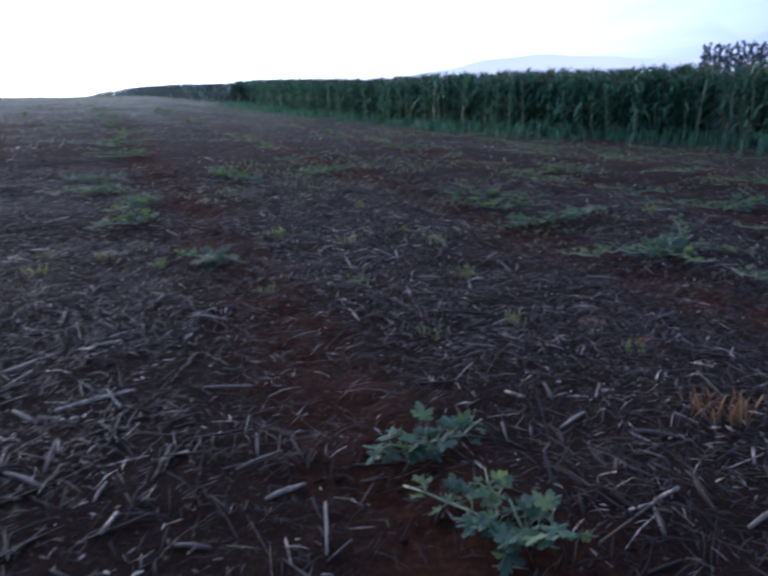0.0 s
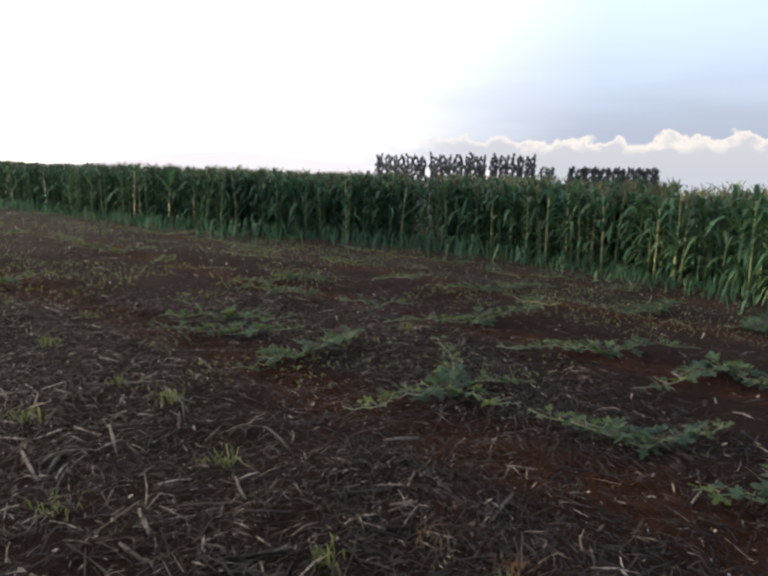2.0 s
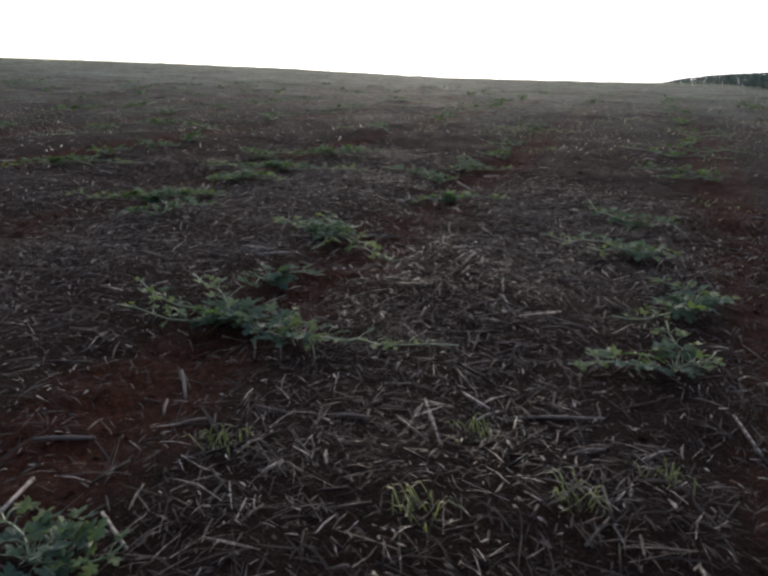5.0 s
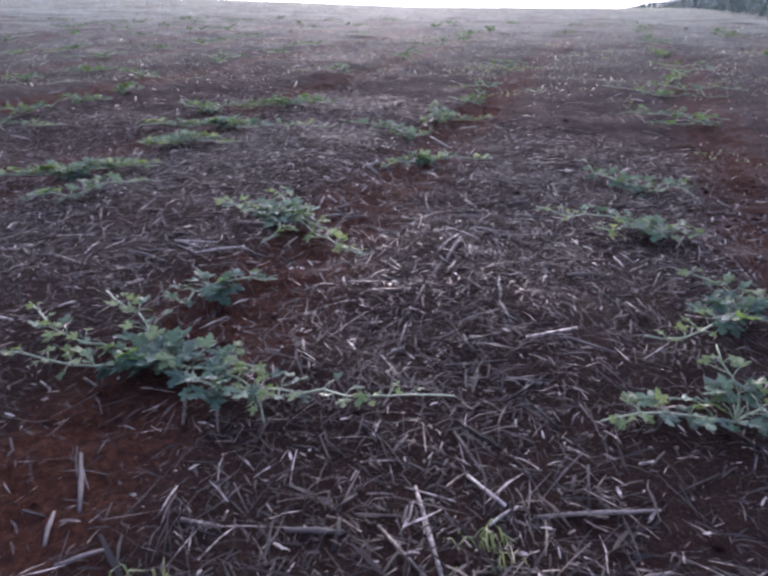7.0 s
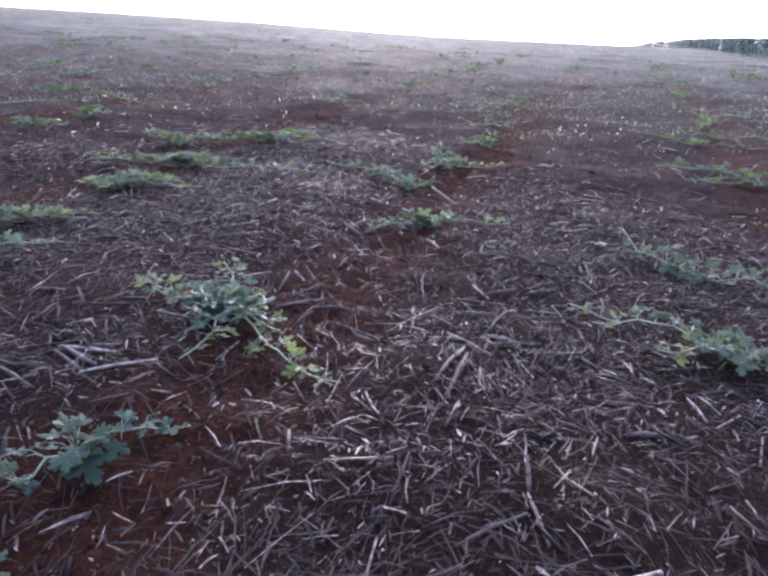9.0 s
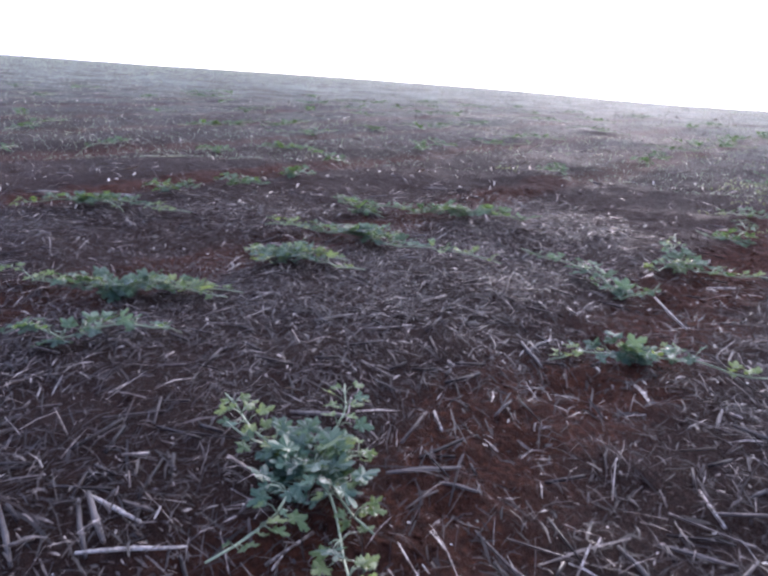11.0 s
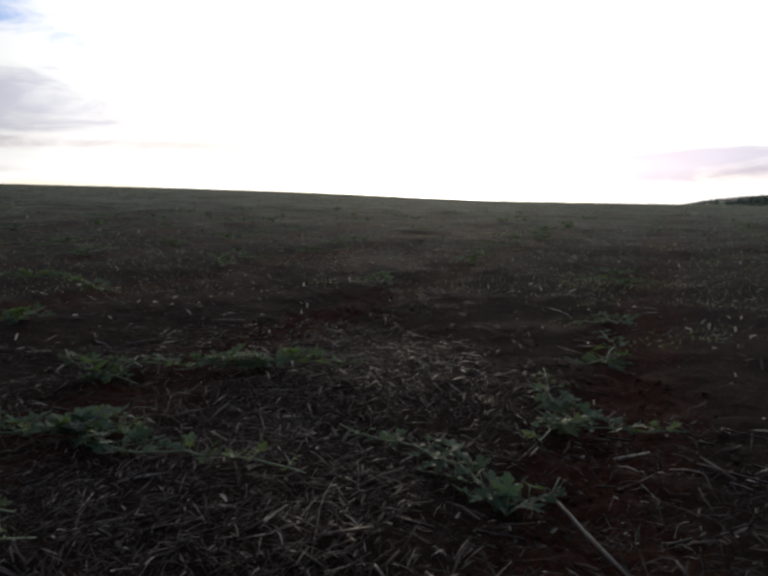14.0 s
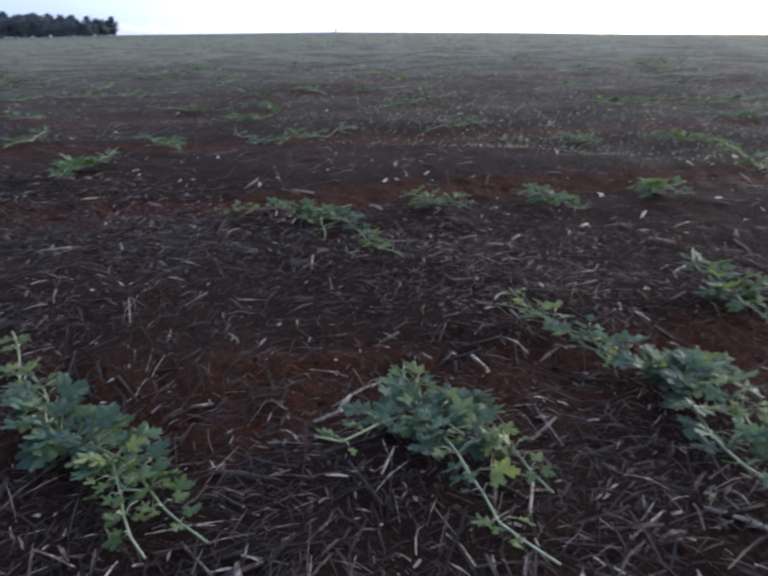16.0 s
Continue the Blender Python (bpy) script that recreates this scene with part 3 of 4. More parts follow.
def field_plants():
    """The rows of young melon plants that go on over the field."""
    rng = random.Random(21)
    taken = [ob.location.copy() for ob in scene.objects if ob.name.startswith("melon_plant")]
    made = 0
    for row in range(-14, 6):
        q = -0.7 + 3.0 * row
        for step in range(-6, 40):
            p = step * 1.25 + rng.uniform(-0.4, 0.4)
            side = q + rng.uniform(-0.35, 0.35)
            x = side * ROW_WAY[0] - p * ROW_WAY[1]
            y = side * ROW_WAY[1] + p * ROW_WAY[0]
            d = math.hypot(x - CENTRE[0], y - CENTRE[1])
            if d < 6.5 or d > 34 or rng.random() < 0.16 + d / 70:
                continue
            if any((x - o.x) ** 2 + (y - o.y) ** 2 < 1.3 for o in taken) or beyond_edge(x, y):
                continue
            w = rng.uniform(0, 360)
            runs = [(w, rng.uniform(0.4, 1.1)), (w + rng.uniform(120, 220), rng.uniform(0.4, 1.1))]
            melon_plant(x, y, runs, THIN, 900 + made, 0.5)
            made += 1


def beyond_edge(x, y):
    """Whether a spot lies in the maize."""
    for (ax, ay), (bx, by) in zip(EDGE, EDGE[1:]):
        lo, hi = min(ay, by), max(ay, by)
        if lo <= y <= hi:
            return x > ax + (bx - ax) * (y - ay) / (by - ay) - 0.8
    return False


def in_maize(x, y):
    """The same for many spots at once."""
    inside = np.zeros(len(x), bool)
    for (ax, ay), (bx, by) in zip(EDGE, EDGE[1:]):
        span = (y >= min(ay, by)) & (y <= max(ay, by))
        inside |= span & (x > ax + (bx - ax) * (y - ay) / (by - ay) - 0.8)
    return inside


field_plants()


# ---- grassy weeds ----
def grass_tuft(x, y, seed, label="small tuft of yellowing grass on the soil", size=1.0, mat=WEED):
    rng = random.Random(seed)
    verts, faces = [], []
    for k in range(32):
        a, length = rng.uniform(0, 6.283), size * rng.uniform(0.04, 0.17)
        out = Vector((math.cos(a), math.sin(a), 0))
        side = Vector((-out.y, out.x, 0)) * rng.uniform(0.0025, 0.005)
        base = Vector((rng.gauss(0, 0.045), rng.gauss(0, 0.045), 0)) + Vector((0, 0, -0.01))
        lean = rng.uniform(0.3, 1.0)
        mid = base + out * length * 0.45 * lean + Vector((0, 0, length * 0.55))
        tip = base + out * length * lean + Vector((0, 0, length * (0.85 - 0.6 * lean)))
        b = len(verts)
        verts += [base - side, base + side, mid + side, mid - side, tip]
        faces += [(b, b + 1, b + 2, b + 3), (b + 3, b + 2, b + 4)]
    ob = new("grass_tuft", mesh_from("grass_tuft", verts, faces, mat))
    ob.location = (x, y, soil_at(x, y))
    tagged(ob, label, "grass tuft", "grass tufts")


for k, (x, y) in enumerate([(-0.83, 10.05), (-0.47, 9.6), (-1.4, 11.15), (-1.0, 8.2), (0.1, 7.55), (-1.28, 9.33), (-0.41, 7.26), (-2.0, 9.58), (2.1, 11.5),
                            (-3.76, 8.52), (-3.2, 8.52), (-3.5, 8.0), (0.75, 7.2), (-1.7, 8.0), (-2.7, 8.4), (-3.1, 8.9), (-0.2, 8.6), (-1.2, 12.4), (-2.2, 11.2), (-4.3, 7.6)]):
    grass_tuft(x, y, 300 + k, size=1.0 if k % 3 else 0.7)


for k, (x, y, size) in enumerate([(0.96, 6.37, 1.3), (1.05, 6.47, 1.2), (0.86, 6.5, 1.1), (0.83, 7.3, 0.8), (0.62, 7.6, 0.7)]):
    grass_tuft(x, y, 360 + k, "dead rust-brown tuft of grass on red soil", size, DRY)


# ---- cane pieces ----
def cane_piece(x, y, azimuth, length, seed):
    """A broken length of maize stalk with a node and frayed ends."""
    rng = random.Random(seed)
    r = rng.uniform(0.006, 0.0105)
    half = length / 2
    kink = rng.uniform(-0.02, 0.02) * length
    path = [Vector((-half, 0, 0)), Vector((-half * 0.4, kink * 0.5, 0.004)), Vector((-0.02 * length, kink, 0.004)), Vector((0.02 * length, kink, 0.004)), Vector((half * 0.5, kink * 0.4, 0)), Vector((half, 0, 0))]
    radii = [r * 0.8, r, r * 1.0, r * 1.2, r * 0.95, r * 0.7]
    ob = new("cane_piece", mesh_from("cane_piece", *tube(path, radii, 7), CANE, True))
    a = radians(azimuth)
    z0, z1 = soil_at(x - half * math.cos(a), y - half * math.sin(a)), soil_at(x + half * math.cos(a), y + half * math.sin(a))
    mid = soil_at(x, y)
    z = max(mid, (z0 + z1) / 2)
    tilt = -math.degrees(math.atan2(z1 - z0, length))
    ob.matrix_basis = Matrix.Translation((x, y, z + r * 0.9)) @ Euler((0, 0, a)).to_matrix().to_4x4() @ Euler((0, radians(tilt), 0)).to_matrix().to_4x4()
    tagged(ob, "broken dry piece of maize stalk lying on straw", "maize stalk", "broken maize stalks")


cane_piece(-9.56, 9.51, -176, 0.13, 2001)
cane_piece(-6.99, 10.55, 124, 0.17, 2003)
cane_piece(-6.63, 11.5, 129, 0.23, 2004)
cane_piece(-7.92, 12.36, -22, 0.61, 2006)
cane_piece(-4.87, 9.86, -48, 0.17, 2015)
cane_piece(-4.76, 10.46, 60, 0.17, 2019)
cane_piece(-0.61, 7.99, -79, 0.21, 2032)
cane_piece(-1.54, 12.84, -61, 0.45, 2033)
cane_piece(-1.36, 6.5, 15, 0.39, 2034)
cane_piece(-1.98, 6.21, 43, 0.36, 2035)
cane_piece(-2.23, 6.04, -28, 0.2, 2036)
cane_piece(-1.07, 5.85, 54, 0.23, 2037)
cane_piece(-1.13, 6, -71, 0.2, 2038)
cane_piece(-0.92, 5.69, 54, 0.19, 2039)
cane_piece(-2.06, 7.54, -59, 0.32, 2040)
cane_piece(-1.59, 5.56, 99, 0.12, 2041)
cane_piece(0.19, 6.6, -83, 0.18, 2042)
cane_piece(-1.91, 5.75, 113, 0.25, 2043)
cane_piece(-1.91, 5.58, -18, 0.21, 2044)
cane_piece(-2.44, 10.47, -62, 0.28, 2045)
cane_piece(-1.5, 9.87, -71, 0.34, 2046)
cane_piece(-0.13, 10.51, -77, 0.35, 2047)
cane_piece(-2.28, 8.81, 109, 0.27, 2048)
cane_piece(-1.69, 9.51, 29, 0.23, 2049)
cane_piece(-4.89, 7.64, -16, 0.33, 2050)
cane_piece(-3.63, 8.92, 54, 0.43, 2051)
cane_piece(-4.69, 7.07, 64, 0.24, 2052)
cane_piece(-5.50, 10.13, 121, 0.42, 2100)
cane_piece(-5.60, 10.19, 114, 0.37, 2101)
cane_piece(-5.94, 10.47, 2, 0.20, 2102)
cane_piece(-5.70, 10.41, 2, 0.30, 2103)
cane_piece(-5.95, 10.72, 51, 0.25, 2104)
cane_piece(-5.80, 10.74, 114, 0.36, 2105)
cane_piece(-5.95, 11.29, 77, 0.23, 2106)
cane_piece(-5.83, 11.62, -22, 0.19, 2107)
cane_piece(-5.65, 10.60, 31, 0.19, 2108)
cane_piece(-5.57, 10.62, 58, 0.27, 2109)
cane_piece(-5.44, 10.48, -36, 0.15, 2110)
cane_piece(-5.68, 11.07, 60, 0.35, 2111)
cane_piece(-5.82, 10.29, 103, 0.15, 2112)
cane_piece(-5.34, 10.18, 56, 0.07, 2113)
cane_piece(-6.59, 8.81, 15, 0.29, 2114)
cane_piece(-6.62, 8.86, 43, 0.27, 2115)
cane_piece(-6.67, 10.02, 91, 0.33, 2116)
cane_piece(-6.53, 10.11, 35, 0.18, 2117)
cane_piece(-6.15, 11.25, 96, 0.18, 2118)
cane_piece(-6.02, 11.90, -42, 0.23, 2119)
cane_piece(-7.56, 11.09, 122, 0.31, 2120)
cane_piece(-6.33, 11.62, 28, 0.51, 2121)
cane_piece(-3.94, 8.44, -31, 0.42, 2122)
cane_piece(-4.16, 8.15, 48, 0.19, 2123)
cane_piece(-3.82, 8.67, 85, 0.13, 2124)
cane_piece(-4.73, 7.50, 156, 0.15, 2125)
cane_piece(-4.78, 9.58, 80, 0.28, 2126)
cane_piece(-4.72, 9.73, -33, 0.22, 2127)
cane_piece(-4.31, 9.76, 15, 0.39, 2128)
cane_piece(-5.50, 10.13, 118, 0.32, 2129)
cane_piece(-4.97, 10.15, -6, 0.16, 2130)
cane_piece(-6.59, 8.54, 18, 0.35, 2131)
cane_piece(-6.56, 8.77, 11, 0.32, 2132)
cane_piece(-4.32, 8.65, 111, 0.12, 2133)
cane_piece(-4.28, 9.34, 30, 0.16, 2134)
cane_piece(-3.39, 8.82, 63, 0.16, 2135)
cane_piece(-9.60, 10.28, 162, 0.21, 2136)
cane_piece(-0.42, 9.68, -74, 0.52, 2137)
cane_piece(0.16, 8.89, -80, 0.38, 2138)
cane_piece(-0.79, 9.00, -82, 0.36, 2139)
cane_piece(-1.16, 8.67, -70, 0.36, 2140)
cane_piece(-1.04, 8.69, 78, 0.25, 2141)
cane_piece(-1.51, 12.57, -59, 0.41, 2142)
cane_piece(-0.16, 8.25, -88, 0.30, 2143)
cane_piece(0.34, 7.26, -90, 0.18, 2144)
cane_piece(0.06, 7.38, 4, 0.21, 2145)
cane_piece(0.49, 16.65, -18, 0.53, 2146)


def loose_canes():
    rng = random.Random(77)
    for k in range(170):
        x, y = rng.uniform(-14, 3), rng.uniform(5, 18)
        if abs(float(row_offset(np.array([x]), np.array([y]))[0])) < 0.3 or beyond_edge(x, y):
            continue
        cane_piece(x, y, rng.uniform(0, 360), rng.uniform(0.10, 0.34), 3000 + k)


loose_canes()


# ---- straw litter ----
def litter(name, count, area, length, width, seed, label, keep=1.0, upright=0.25, mat=STRAW):
    """Shredded maize leaves and husks: bent strips strewn over an area (x0, x1, y0, y1) or ring (r0, r1)."""
    rng = np.random.default_rng(seed)
    if len(area) == 4:
        x, y = rng.uniform(area[0], area[1], count), rng.uniform(area[2], area[3], count)
    else:
        r = np.sqrt(rng.uniform(area[0] ** 2, area[1] ** 2, count))
        b = rng.uniform(0, 2 * np.pi, count)
        x, y = CENTRE[0] + r * np.cos(b), CENTRE[1] + r * np.sin(b)
    strip = np.exp(-((row_offset(x, y) / 0.55) ** 2))
    patch = 0.74 + 0.75 * value_noise(x * 0.8, y * 0.8, 5) + 0.6 * value_noise(x * 2.3, y * 2.3, 6)
    stay = rng.random(count) < keep * np.clip(patch, 0.2, 1) * (1 - 0.56 * strip)
    # the near and the outer litter fade into one another
    inside = np.minimum(np.minimum(x + 12.5, 3.5 - x), np.minimum(y - 4.8, 14.0 - y)) + rng.uniform(-1.2, 0.0, count)
    if len(area) == 4:
        stay &= inside > 0
    elif 5 < area[0] < 12:
        stay &= inside < 0
    stay &= ~in_maize(x, y)
    x, y = x[stay], y[stay]
    n = len(x)
    # drifts in which the pieces lie much the same way
    drift = 7.0 * value_noise(x * 0.7, y * 0.7, 33) + 3.0 * value_noise(x * 2.1, y * 2.1, 34)
    a = np.where(rng.random(n) < 0.35, drift + rng.normal(0, 0.6, n), rng.uniform(0, 2 * np.pi, n))
    half = rng.gamma(3.0, length / 6.0, n).clip(length * 0.12, length * 1.6)
    w = width * rng.gamma(3.0, 0.33, n).clip(0.35, 2.4)
    pile = np.abs(rng.normal(0, 0.024, n))
    tilt = rng.normal(0, upright, n)
    curl = rng.normal(0, 0.05, n)
    ends = []
    for t in (-1.0, 0.0, 1.0):
        side = curl * half * (t * t)
        px = x + np.cos(a) * half * t - np.sin(a) * side
        py = y + np.sin(a) * half * t + np.cos(a) * side
        pz = soil(px, py) * 0.6 + soil(x, y) * 0.4 + pile + 0.004 + np.abs(tilt) * half * (t if upright else 0) * 0.9 + 0.10 * half * (1 - t * t)
        taper = w * (1.0 if t == 0 else 0.55)
        roll = rng.normal(0, 0.5, n)
        for s in (-1, 1):
            ends.append(np.stack([px - np.sin(a) * s * taper, py + np.cos(a) * s * taper, np.maximum(pz + s * taper * np.sin(roll), soil(px, py) + 0.002)], -1))
    verts = np.stack(ends, 1).reshape(-1, 3)
    base = np.arange(n)[:, None] * 6
    quads = np.concatenate([base + np.array([0, 1, 3, 2]), base + np.array([2, 3, 5, 4])], 0)
    tagged(new(name, sheet(name, verts, quads, mat)), label, "straw litter", kind="stuff")


litter("straw_litter", 120000, (-12.5, 3.5, 4.8, 14.0), 0.10, 0.0022, 1, "grey-brown shredded maize straw covering the soil", 1.0, 0.2)
litter("leaf_strips", 9000, (-12.5, 3.5, 4.8, 14.0), 0.12, 0.0042, 2, "dull dry leaf strips strewn on the soil", 0.7, 0.2)
litter("straw_crumbs", 170000, (-12.5, 3.5, 4.8, 14.0), 0.036, 0.0026, 3, "fine crumbled straw between the larger pieces", 1.0, 0.35)
litter("outer_straw", 70000, (6.0, 20), 0.12, 0.0046, 4, "grey-brown maize straw over the field", 0.9, 0.3)


def splinters():
    """Split lengths of stalk, thick enough to cast shadows."""
    rng = np.random.default_rng(17)
    n = 5200
    x, y = rng.uniform(-12.5, 3.5, n), rng.uniform(4.8, 14.0, n)
    stay = rng.random(n) < np.clip(0.7 + value_noise(x * 0.8, y * 0.8, 5) * 1.2, 0.15, 1) * (1 - 0.6 * np.exp(-((row_offset(x, y) / 0.5) ** 2)))
    x, y = x[stay], y[stay]
    n = len(x)
    a, half, r = rng.uniform(0, 6.283, n), rng.gamma(4.0, 0.018, n).clip(0.03, 0.16), rng.uniform(0.0025, 0.0065, n)
    corners = []
    for t in (-1.0, 1.0):
        px, py = x + np.cos(a) * half * t, y + np.sin(a) * half * t
        pz = 0.5 * soil(px, py) + 0.5 * soil(x, y) + r + rng.uniform(0.0, 0.02, n)
        for c, up in ((-1, -0.7), (1, -1), (1, 0.8), (-0.8, 1)):
            corners.append(np.stack([px - np.sin(a) * c * r, py + np.cos(a) * c * r, pz + up * r], -1))
    verts = np.stack(corners, 1).reshape(-1, 3)
    box = np.array([(0, 1, 5, 4), (1, 2, 6, 5), (2, 3, 7, 6), (3, 0, 4, 7), (3, 2, 1, 0), (4, 5, 6, 7)])
    faces = (np.arange(n)[:, None, None] * 8 + box[None]).reshape(-1, 4)
    tagged(new("stalk_splinters", sheet("stalk_splinters", verts, faces, STRAW)), "split brown lengths of maize stalk among the straw", "stalk splinters", kind="stuff")


splinters()


def husk_chips():
    """Small curled scraps of husk and pith, lying or propped at any angle."""
    rng = np.random.default_rng(7)
    n = 18000
    r, b = 1.5 + 26 * rng.random(n) ** 0.75, rng.uniform(0, 2 * np.pi, n)
    x, y = CENTRE[0] + r * np.cos(b), CENTRE[1] + r * np.sin(b)
    patch = 0.42 + 1.1 * value_noise(x * 0.55, y * 0.55, 41) + 0.6 * value_noise(x * 1.7, y * 1.7, 42)
    stay = (rng.random(n) < np.clip(patch, 0.04, 1)) & ~in_maize(x, y)
    x, y = x[stay], y[stay]
    n = len(x)
    size = rng.gamma(3.0, 0.005, n).clip(0.007, 0.024)
    size *= np.clip(np.hypot(x - CENTRE[0], y - CENTRE[1]) / 7, 0.8, 1.3)
    wide = size * rng.uniform(0.18, 0.42, n)
    a, tilt, roll = rng.uniform(0, 6.283, n), rng.normal(0, 1, n) * np.where(rng.random(n) < 0.5, 0.2, 0.9), rng.normal(0, 0.6, n)
    way = np.stack([np.cos(a) * np.cos(tilt), np.sin(a) * np.cos(tilt), np.sin(tilt)], -1)
    flat = np.stack([-np.sin(a), np.cos(a), np.zeros(n)], -1)
    side = flat * np.cos(roll)[:, None] + np.cross(way, flat) * np.sin(roll)[:, None]
    normal = np.cross(way, side)
    at = np.stack([x, y, soil(x, y) + 0.006 + np.abs(np.sin(tilt)) * size + np.abs(np.sin(roll)) * wide], -1)
    corners = []
    for t, bow, w in ((-1, 0, 0.6), (0, 0.22, 1.0), (1, 0, 0.7)):
        mid = at + way * (size * t)[:, None] + normal * (size * bow)[:, None]
        corners += [mid - side * (wide * w)[:, None], mid + side * (wide * w)[:, None]]
    verts = np.stack(corners, 1).reshape(-1, 3)
    base = np.arange(n)[:, None] * 6
    quads = np.concatenate([base + np.array([0, 1, 3, 2]), base + np.array([2, 3, 5, 4])], 0)
    tagged(new("husk_chips", sheet("husk_chips", verts, quads, HUSK)), "small pale husk chips catching the low light", "husk chips", kind="stuff")


husk_chips()
litter("far_straw", 16000, (18, 60), 0.25, 0.012, 6, "far patches of pale maize straw", 0.8, 0.3)


# ---- soil clods ----
def clods():
    """Loose lumps of red earth along the tilled strips."""
    rng = np.random.default_rng(8)
    n = 26000
    x, y = rng.uniform(-12.5, 4.0, n), rng.uniform(4.8, 14.5, n)
    stay = rng.random(n) < 0.05 + 0.95 * np.exp(-((row_offset(x, y) / 0.5) ** 2)) * np.clip(0.5 + 1.6 * value_noise(x * 1.7, y * 1.7, 15), 0.05, 1)
    x, y = x[stay], y[stay]
    n = len(x)
    size = rng.gamma(2.0, 0.0042, n).clip(0.003, 0.024)
    ring = np.array([(0, 0, 1.0)] + [(math.cos(k * 1.2566), math.sin(k * 1.2566), 0.35) for k in range(5)] + [(math.cos(k * 1.2566 + 0.63) * 0.9, math.sin(k * 1.2566 + 0.63) * 0.9, -0.5) for k in range(5)])
    tri = [(0, 1 + k, 1 + (k + 1) % 5) for k in range(5)]
    tri += [(1 + k, 6 + k, 1 + (k + 1) % 5) for k in range(5)] + [(1 + (k + 1) % 5, 6 + k, 6 + (k + 1) % 5) for k in range(5)]
    lump = ring[None] * rng.uniform(0.65, 1.3, (n, 11, 1)) * size[:, None, None] * np.stack([rng.uniform(0.8, 1.4, n), rng.uniform(0.8, 1.2, n), rng.uniform(0.5, 0.9, n)], -1)[:, None]
    turn = rng.uniform(0, 6.283, n)
    c, s = np.cos(turn)[:, None], np.sin(turn)[:, None]
    px, py = lump[..., 0] * c - lump[..., 1] * s + x[:, None], lump[..., 0] * s + lump[..., 1] * c + y[:, None]
    verts = np.stack([px, py, lump[..., 2] + (soil(x, y) + size * 0.2)[:, None]], -1).reshape(-1, 3)
    faces = (np.arange(n)[:, None, None] * 11 + np.array(tri)[None]).reshape(-1, 3)
    tagged(new("soil_clods", sheet("soil_clods", verts, faces, SOIL)), "crumbled lumps of red soil along the tilled strips", "soil clods", kind="stuff")


clods()


# ---- low weeds at the foot of the maize ----
def edge_weeds():
    rng = random.Random(31)
    verts, faces = [], []
    for k in range(5200):
        s = rng.uniform(6, 60)
        ex, ey, nx, ny = along(s)
        d = rng.gauss(-0.2, 0.45)
        bulge = 0.9 if 24 < s < 34 else 0.45
        x, y = ex + nx * d * (1 + bulge), ey + ny * d * (1 + bulge)
        g = float(ground(x, y))
        a, length = rng.uniform(0, 6.283), rng.uniform(0.12, 0.5) * (0.6 + bulge)
        out = Vector((math.cos(a), math.sin(a), 0))
        side = Vector((-out.y, out.x, 0)) * rng.uniform(0.008, 0.022)
        base, lean = Vector((x, y, g - 0.02)), rng.uniform(0.2, 0.8)
        mid = base + out * length * 0.4 * lean + Vector((0, 0, length * 0.6))
        tip = base + out * length * lean + Vector((0, 0, length * (1 - 0.5 * lean)))
        b = len(verts)
        verts += [base - side, base + side, mid + side, mid - side, tip]
        faces += [(b, b + 1, b + 2, b + 3), (b + 3, b + 2, b + 4)]
    tagged(new("edge_weeds", mesh_from("edge_weeds", verts, faces, MAIZE_LEAF)), "green grassy weeds along the foot of the maize", "weeds", kind="stuff")


edge_weeds()


def ground_weeds():
    """Clumps of low green seedlings between the rows."""
    rng = np.random.default_rng(61)
    n = 80000
    x, y = rng.uniform(-18, 10, n), rng.uniform(7, 28, n)
    patch = value_noise(x * 0.5, y * 0.5, 21) + 0.8 * value_noise(x * 1.9, y * 1.9, 22)
    stay = (patch > np.where(x < -3.5, 0.46, 0.25)) & ~in_maize(x, y) & ~((x < -4.5) & (y < 13)) & (y > 9.6 + 0.8 * rng.random(n)) & (rng.random(n) < 0.8)
    x, y = x[stay], y[stay]
    n = len(x)
    a, length = rng.uniform(0, 6.283, n), rng.uniform(0.02, 0.075, n)
    out = np.stack([np.cos(a), np.sin(a), np.zeros(n)], -1)
    side = np.stack([-np.sin(a), np.cos(a), np.zeros(n)], -1) * rng.uniform(0.004, 0.011, n)[:, None]
    up = np.array([0, 0, 1.0])
    base = np.stack([x, y, soil(x, y) + rng.uniform(-0.005, 0.04, n)], -1)
    mid = base + out * (length * 0.5)[:, None] + up * (length * 0.6)[:, None]
    tip = base + out * length[:, None] + up * (length * rng.uniform(0.1, 0.7, n))[:, None]
    verts = np.stack([base, mid + side, tip, mid - side], 1).reshape(-1, 3)
    faces = np.arange(4 * n).reshape(-1, 4)
    tagged(new("ground_weeds", sheet("ground_weeds", verts, faces, WEED)), "low yellowish-green weed seedlings in clumps on the soil", "weeds", kind="stuff")


ground_weeds()


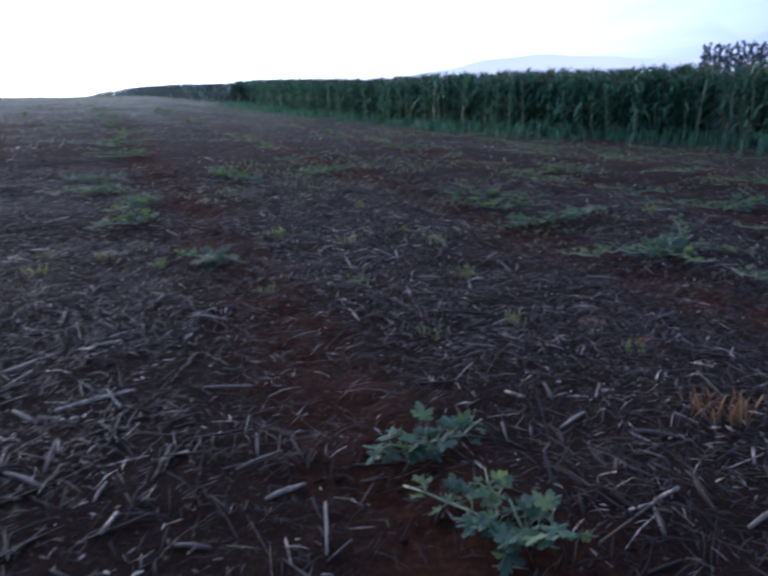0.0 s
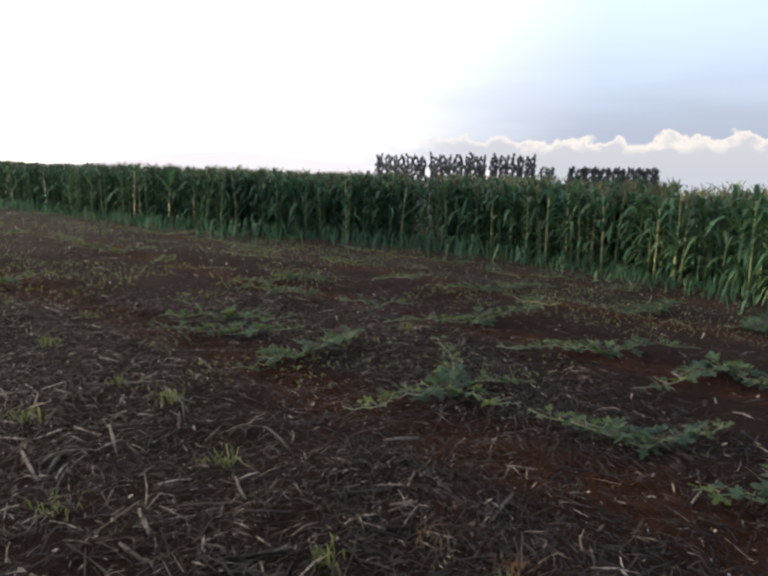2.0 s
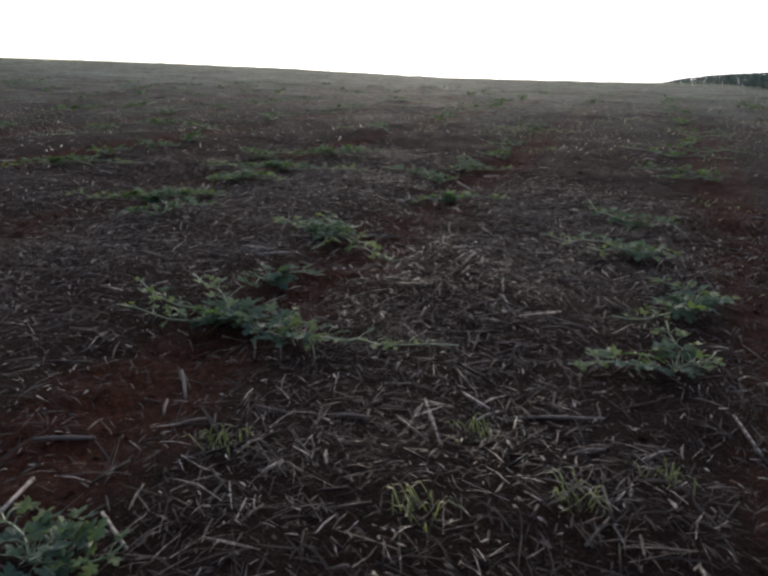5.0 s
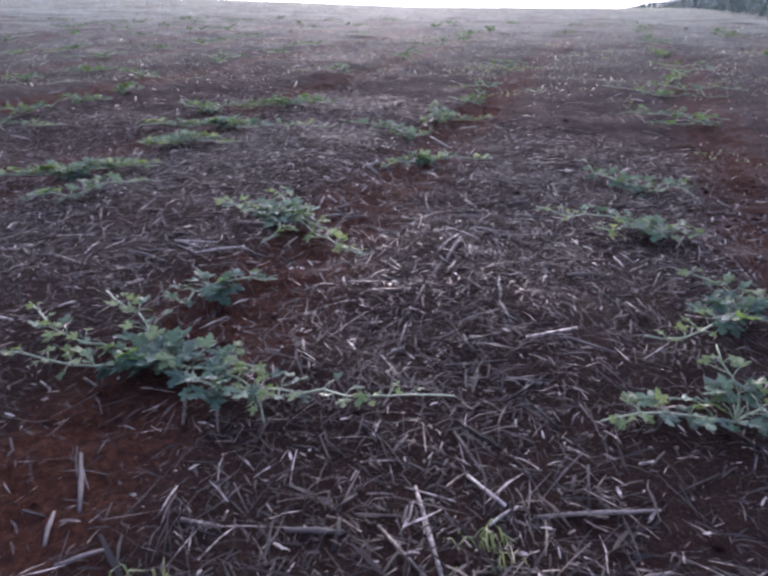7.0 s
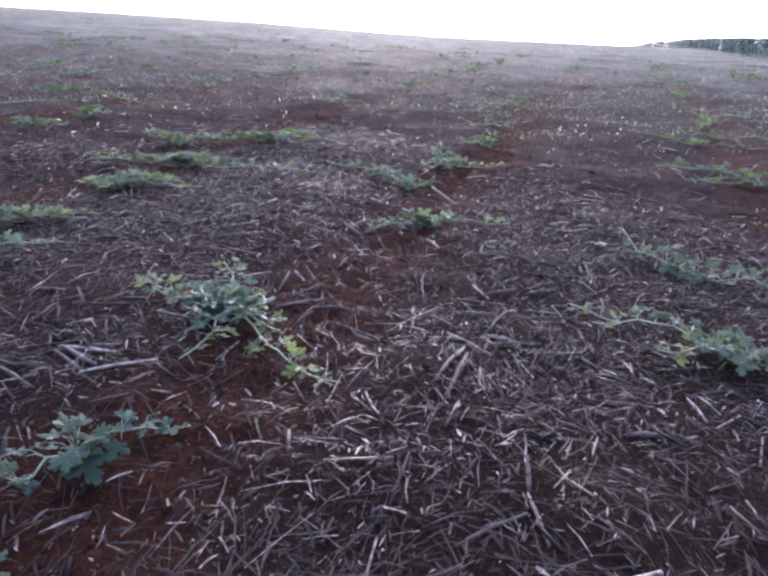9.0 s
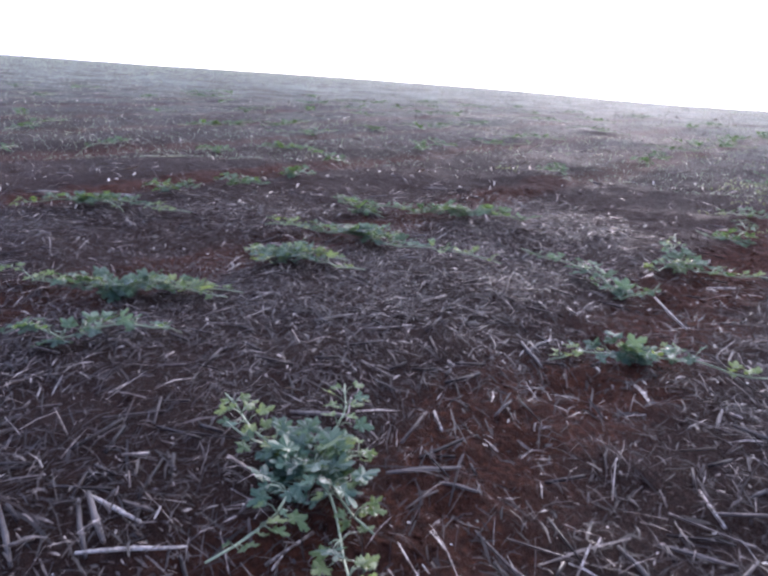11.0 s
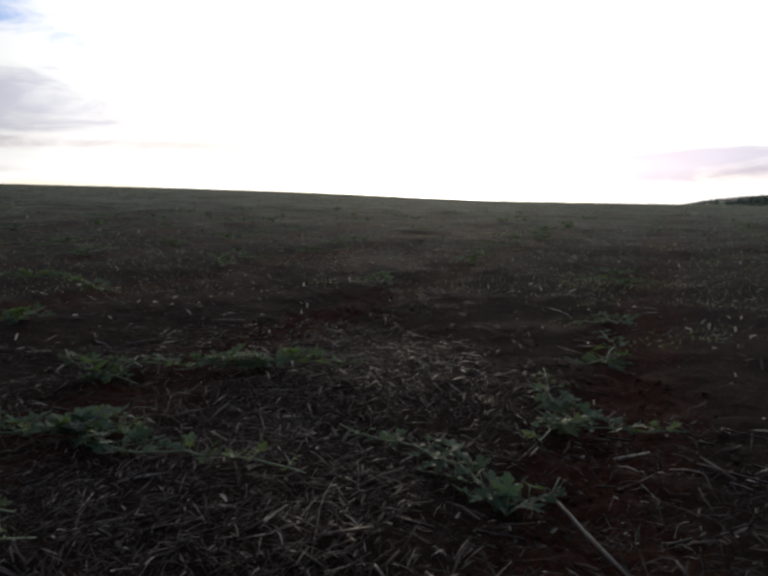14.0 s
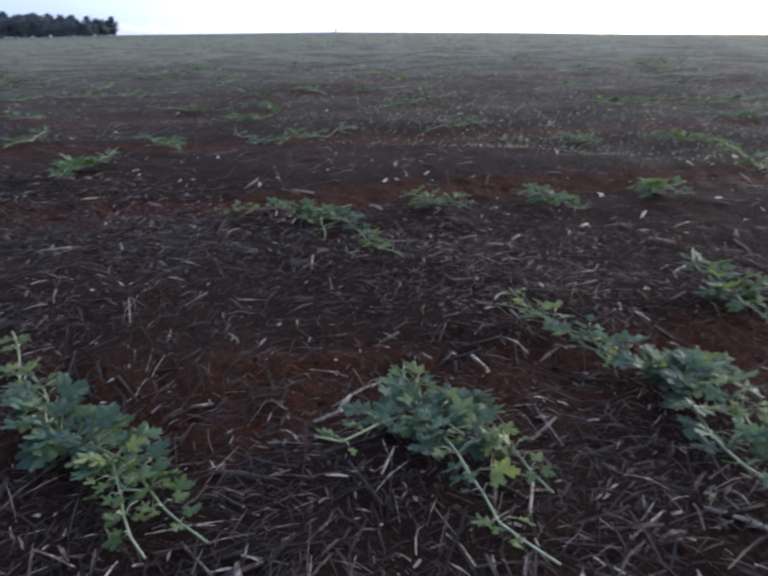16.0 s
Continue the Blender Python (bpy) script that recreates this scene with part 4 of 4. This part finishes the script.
def field_seedlings():
    """Thin green growth added over the far field, paled in place of haze."""
    rng = np.random.default_rng(71)
    n = 230000
    r, b = 11 + 150 * rng.random(n) ** 2.0, rng.uniform(0, 2 * np.pi, n)
    x, y = CENTRE[0] + r * np.cos(b), CENTRE[1] + r * np.sin(b)
    patch = 0.22 + 0.9 * value_noise(x * 0.33, y * 0.33, 51) + 0.8 * value_noise(x * 1.1, y * 1.1, 52) + np.clip(r / 45, 0, 0.8)
    stay = (rng.random(n) < np.clip(patch, 0.0, 1)) & ~in_maize(x, y)
    x, y, r = x[stay], y[stay], r[stay]
    n = len(x)
    grow = np.clip(0.25 + r / 40, 0.5, 2.6)
    a, tall = rng.uniform(0, 6.283, n), rng.uniform(0.03, 0.085, n) * grow
    lean = rng.uniform(0.2, 1.0, n) * tall
    wide = rng.uniform(0.005, 0.012, n) * grow * 1.3
    out = np.stack([np.cos(a), np.sin(a), np.zeros(n)], -1)
    side = np.stack([-np.sin(a), np.cos(a), np.zeros(n)], -1) * wide[:, None]
    up = np.array([0, 0, 1.0])
    base = np.stack([x, y, soil(x, y) - 0.01], -1)
    mid = base + out * (lean * 0.4)[:, None] + up * (tall * 0.65)[:, None]
    tip = base + out * lean[:, None] + up * (tall * 0.95)[:, None]
    verts = np.stack([base, mid + side, tip, mid - side], 1).reshape(-1, 3)
    tagged(new("field_seedlings", sheet("field_seedlings", verts, np.arange(4 * n).reshape(-1, 4), HAZED_SEEDLING)), "thin seedlings added over the far field, pale grey-green for haze", "weeds", kind="stuff")


field_seedlings()


# ---- far trees ----
def tree_meshes(rng, tall, slim, clumps, bare):
    """A straight trunk with limbs, and a crown of many small leaf clumps."""
    lean = Vector((rng.uniform(-0.02, 0.02), rng.uniform(-0.02, 0.02), 0)) * tall
    trunk = [tube([Vector((0, 0, -0.04)), lean * 0.3 + Vector((0, 0, tall * 0.5)), lean + Vector((0, 0, tall * 0.97))], [tall * 0.010, tall * 0.007, tall * 0.002], 6)]
    verts, faces, knots = [], [], []
    for k in range(20):
        t = bare + (0.96 - bare) * (k + rng.random()) / 20
        w = rng.uniform(0, 6.283)
        up = (t - bare) / (1 - bare)
        reach = tall * slim * (0.45 + 1.3 * math.sqrt(max(0.0, up * (1 - up))) - 0.35 * up) * rng.uniform(0.55, 1.25)
        base = lean * t + Vector((0, 0, t * tall))
        tip = base + Vector((math.cos(w) * reach, math.sin(w) * reach, reach * 0.8))
        trunk.append(tube([base, (base + tip) / 2 + Vector((0, 0, reach * 0.08)), tip], [tall * 0.003, tall * 0.002, tall * 0.001], 4))
        knots += [(tip, reach), ((base + tip) / 2, reach * 0.8)]
    for k in range(clumps):
        centre, reach = knots[k % len(knots)]
        p = centre + Vector((rng.gauss(0, 0.34), rng.gauss(0, 0.34), rng.gauss(0.1, 0.5))) * reach
        size = tall * slim * rng.uniform(0.15, 0.32)
        a = Vector((rng.gauss(0, 1), rng.gauss(0, 1), rng.gauss(0, 1))).normalized()
        c = a.orthogonal().normalized()
        e = a.cross(c)
        b = len(verts)
        verts += [p - c * size, p - e * size * 0.6, p + c * size * 1.1, p + e * size * 0.7]
        faces.append((b, b + 1, b + 2, b + 3))
    return mesh_from("trunk", *join(trunk), BARK, True), mesh_from("crown", verts, faces, HAZED_TREE_LEAF)


def grove(place, bearings, away, tops, slim, bare, label, group, seed, clumps=900):
    """Trees side by side over a span of bearings, at a distance, with their tops at an angle over the eye."""
    rng = random.Random(seed)
    kinds = [tree_meshes(rng, 1.0, slim, clumps, bare) for _ in range(4)]
    for k, bearing in enumerate(bearings):
        d = away * rng.uniform(0.96, 1.06)
        x = place[0] - d * math.sin(radians(bearing))
        y = place[1] + d * math.cos(radians(bearing))
        g = float(ground(x, y))
        tall = place[2] + d * math.tan(radians(tops[k % len(tops)] * rng.uniform(0.92, 1.06))) - g
        tree = new("eucalyptus_tree" if bare > 0.3 else "grove_tree")
        trunk, crown = kinds[k % 4]
        part("trunk", trunk, tree)
        part("crown", crown, tree)
        tree.matrix_basis = pose(x, y, g, 0, 0, rng.uniform(0, 360)) @ Matrix.Diagonal((tall, tall, tall, 1))
        tagged(tree, label, "tree", group)


grove((-0.5, 4.9, 1.6), [-19.7 - 0.255 * k for k in range(56) if k not in (18, 39)], 360, [2.0, 1.85, 2.1, 1.9, 2.25, 1.85, 2.0], 0.042, 0.26, "tall slender eucalyptus in a far windbreak", "eucalyptus windbreak", 41, 2600)
grove((-0.5, 4.9, 1.6), [-34.3 - 0.35 * k for k in range(4)], 365, [0.95], 0.06, 0.4, "low dense dark tree beside the windbreak", "dense far grove", 42, 900)
grove((-0.5, 4.9, 1.6), [-36.7 - 0.3 * k for k in range(24)], 370, [0.9, 1.0, 0.85], 0.06, 0.4, "low dense dark tree in a far grove", "dense far grove", 43, 1500)
grove((-7.7, 10.4, 1.87), [133.9 + 0.36 * k for k in range(32)], 330, [3.62, 3.57, 3.66], 0.24, 0.05, "dense dark tree in a grove on the brow", "grove on the brow", 44, 1500)
grove((-7.7, 10.4, 1.87), [133.8 + 0.43 * k for k in range(27)], 318, [3.36, 3.3, 3.42], 0.24, 0.05, "dense dark tree in a grove on the brow", "grove on the brow", 46, 1500)
grove((-7.7, 10.4, 1.87), [115.95], 300, [3.75], 0.25, 0.1, "lone small tree on the brow of the field", "", 45, 500)


# ---- hazy hill far off ----
def far_hill():
    verts, faces = [], []
    steps = 90
    for i in range(steps + 1):
        t = i / steps
        b = radians(14 - 46 * t)
        rise = 36 + 74 * math.exp(-((t - 0.45) / 0.2) ** 2) + 9 * math.sin(t * 21) * t * (1 - t) + 3 * math.sin(t * 57)
        for d, z in ((2900, -260), (3000, rise), (3300, -260)):
            verts.append((CENTRE[0] - d * math.sin(b), CENTRE[1] + d * math.cos(b), z))
    for i in range(steps):
        for j in (0, 1):
            a = 3 * i + j
            faces.append((a, a + 1, a + 4, a + 3))
    tagged(new("far_hill", mesh_from("far_hill", verts, faces, HAZE, True)), "pale misty hill on the horizon", "hill", kind="structure")


far_hill()
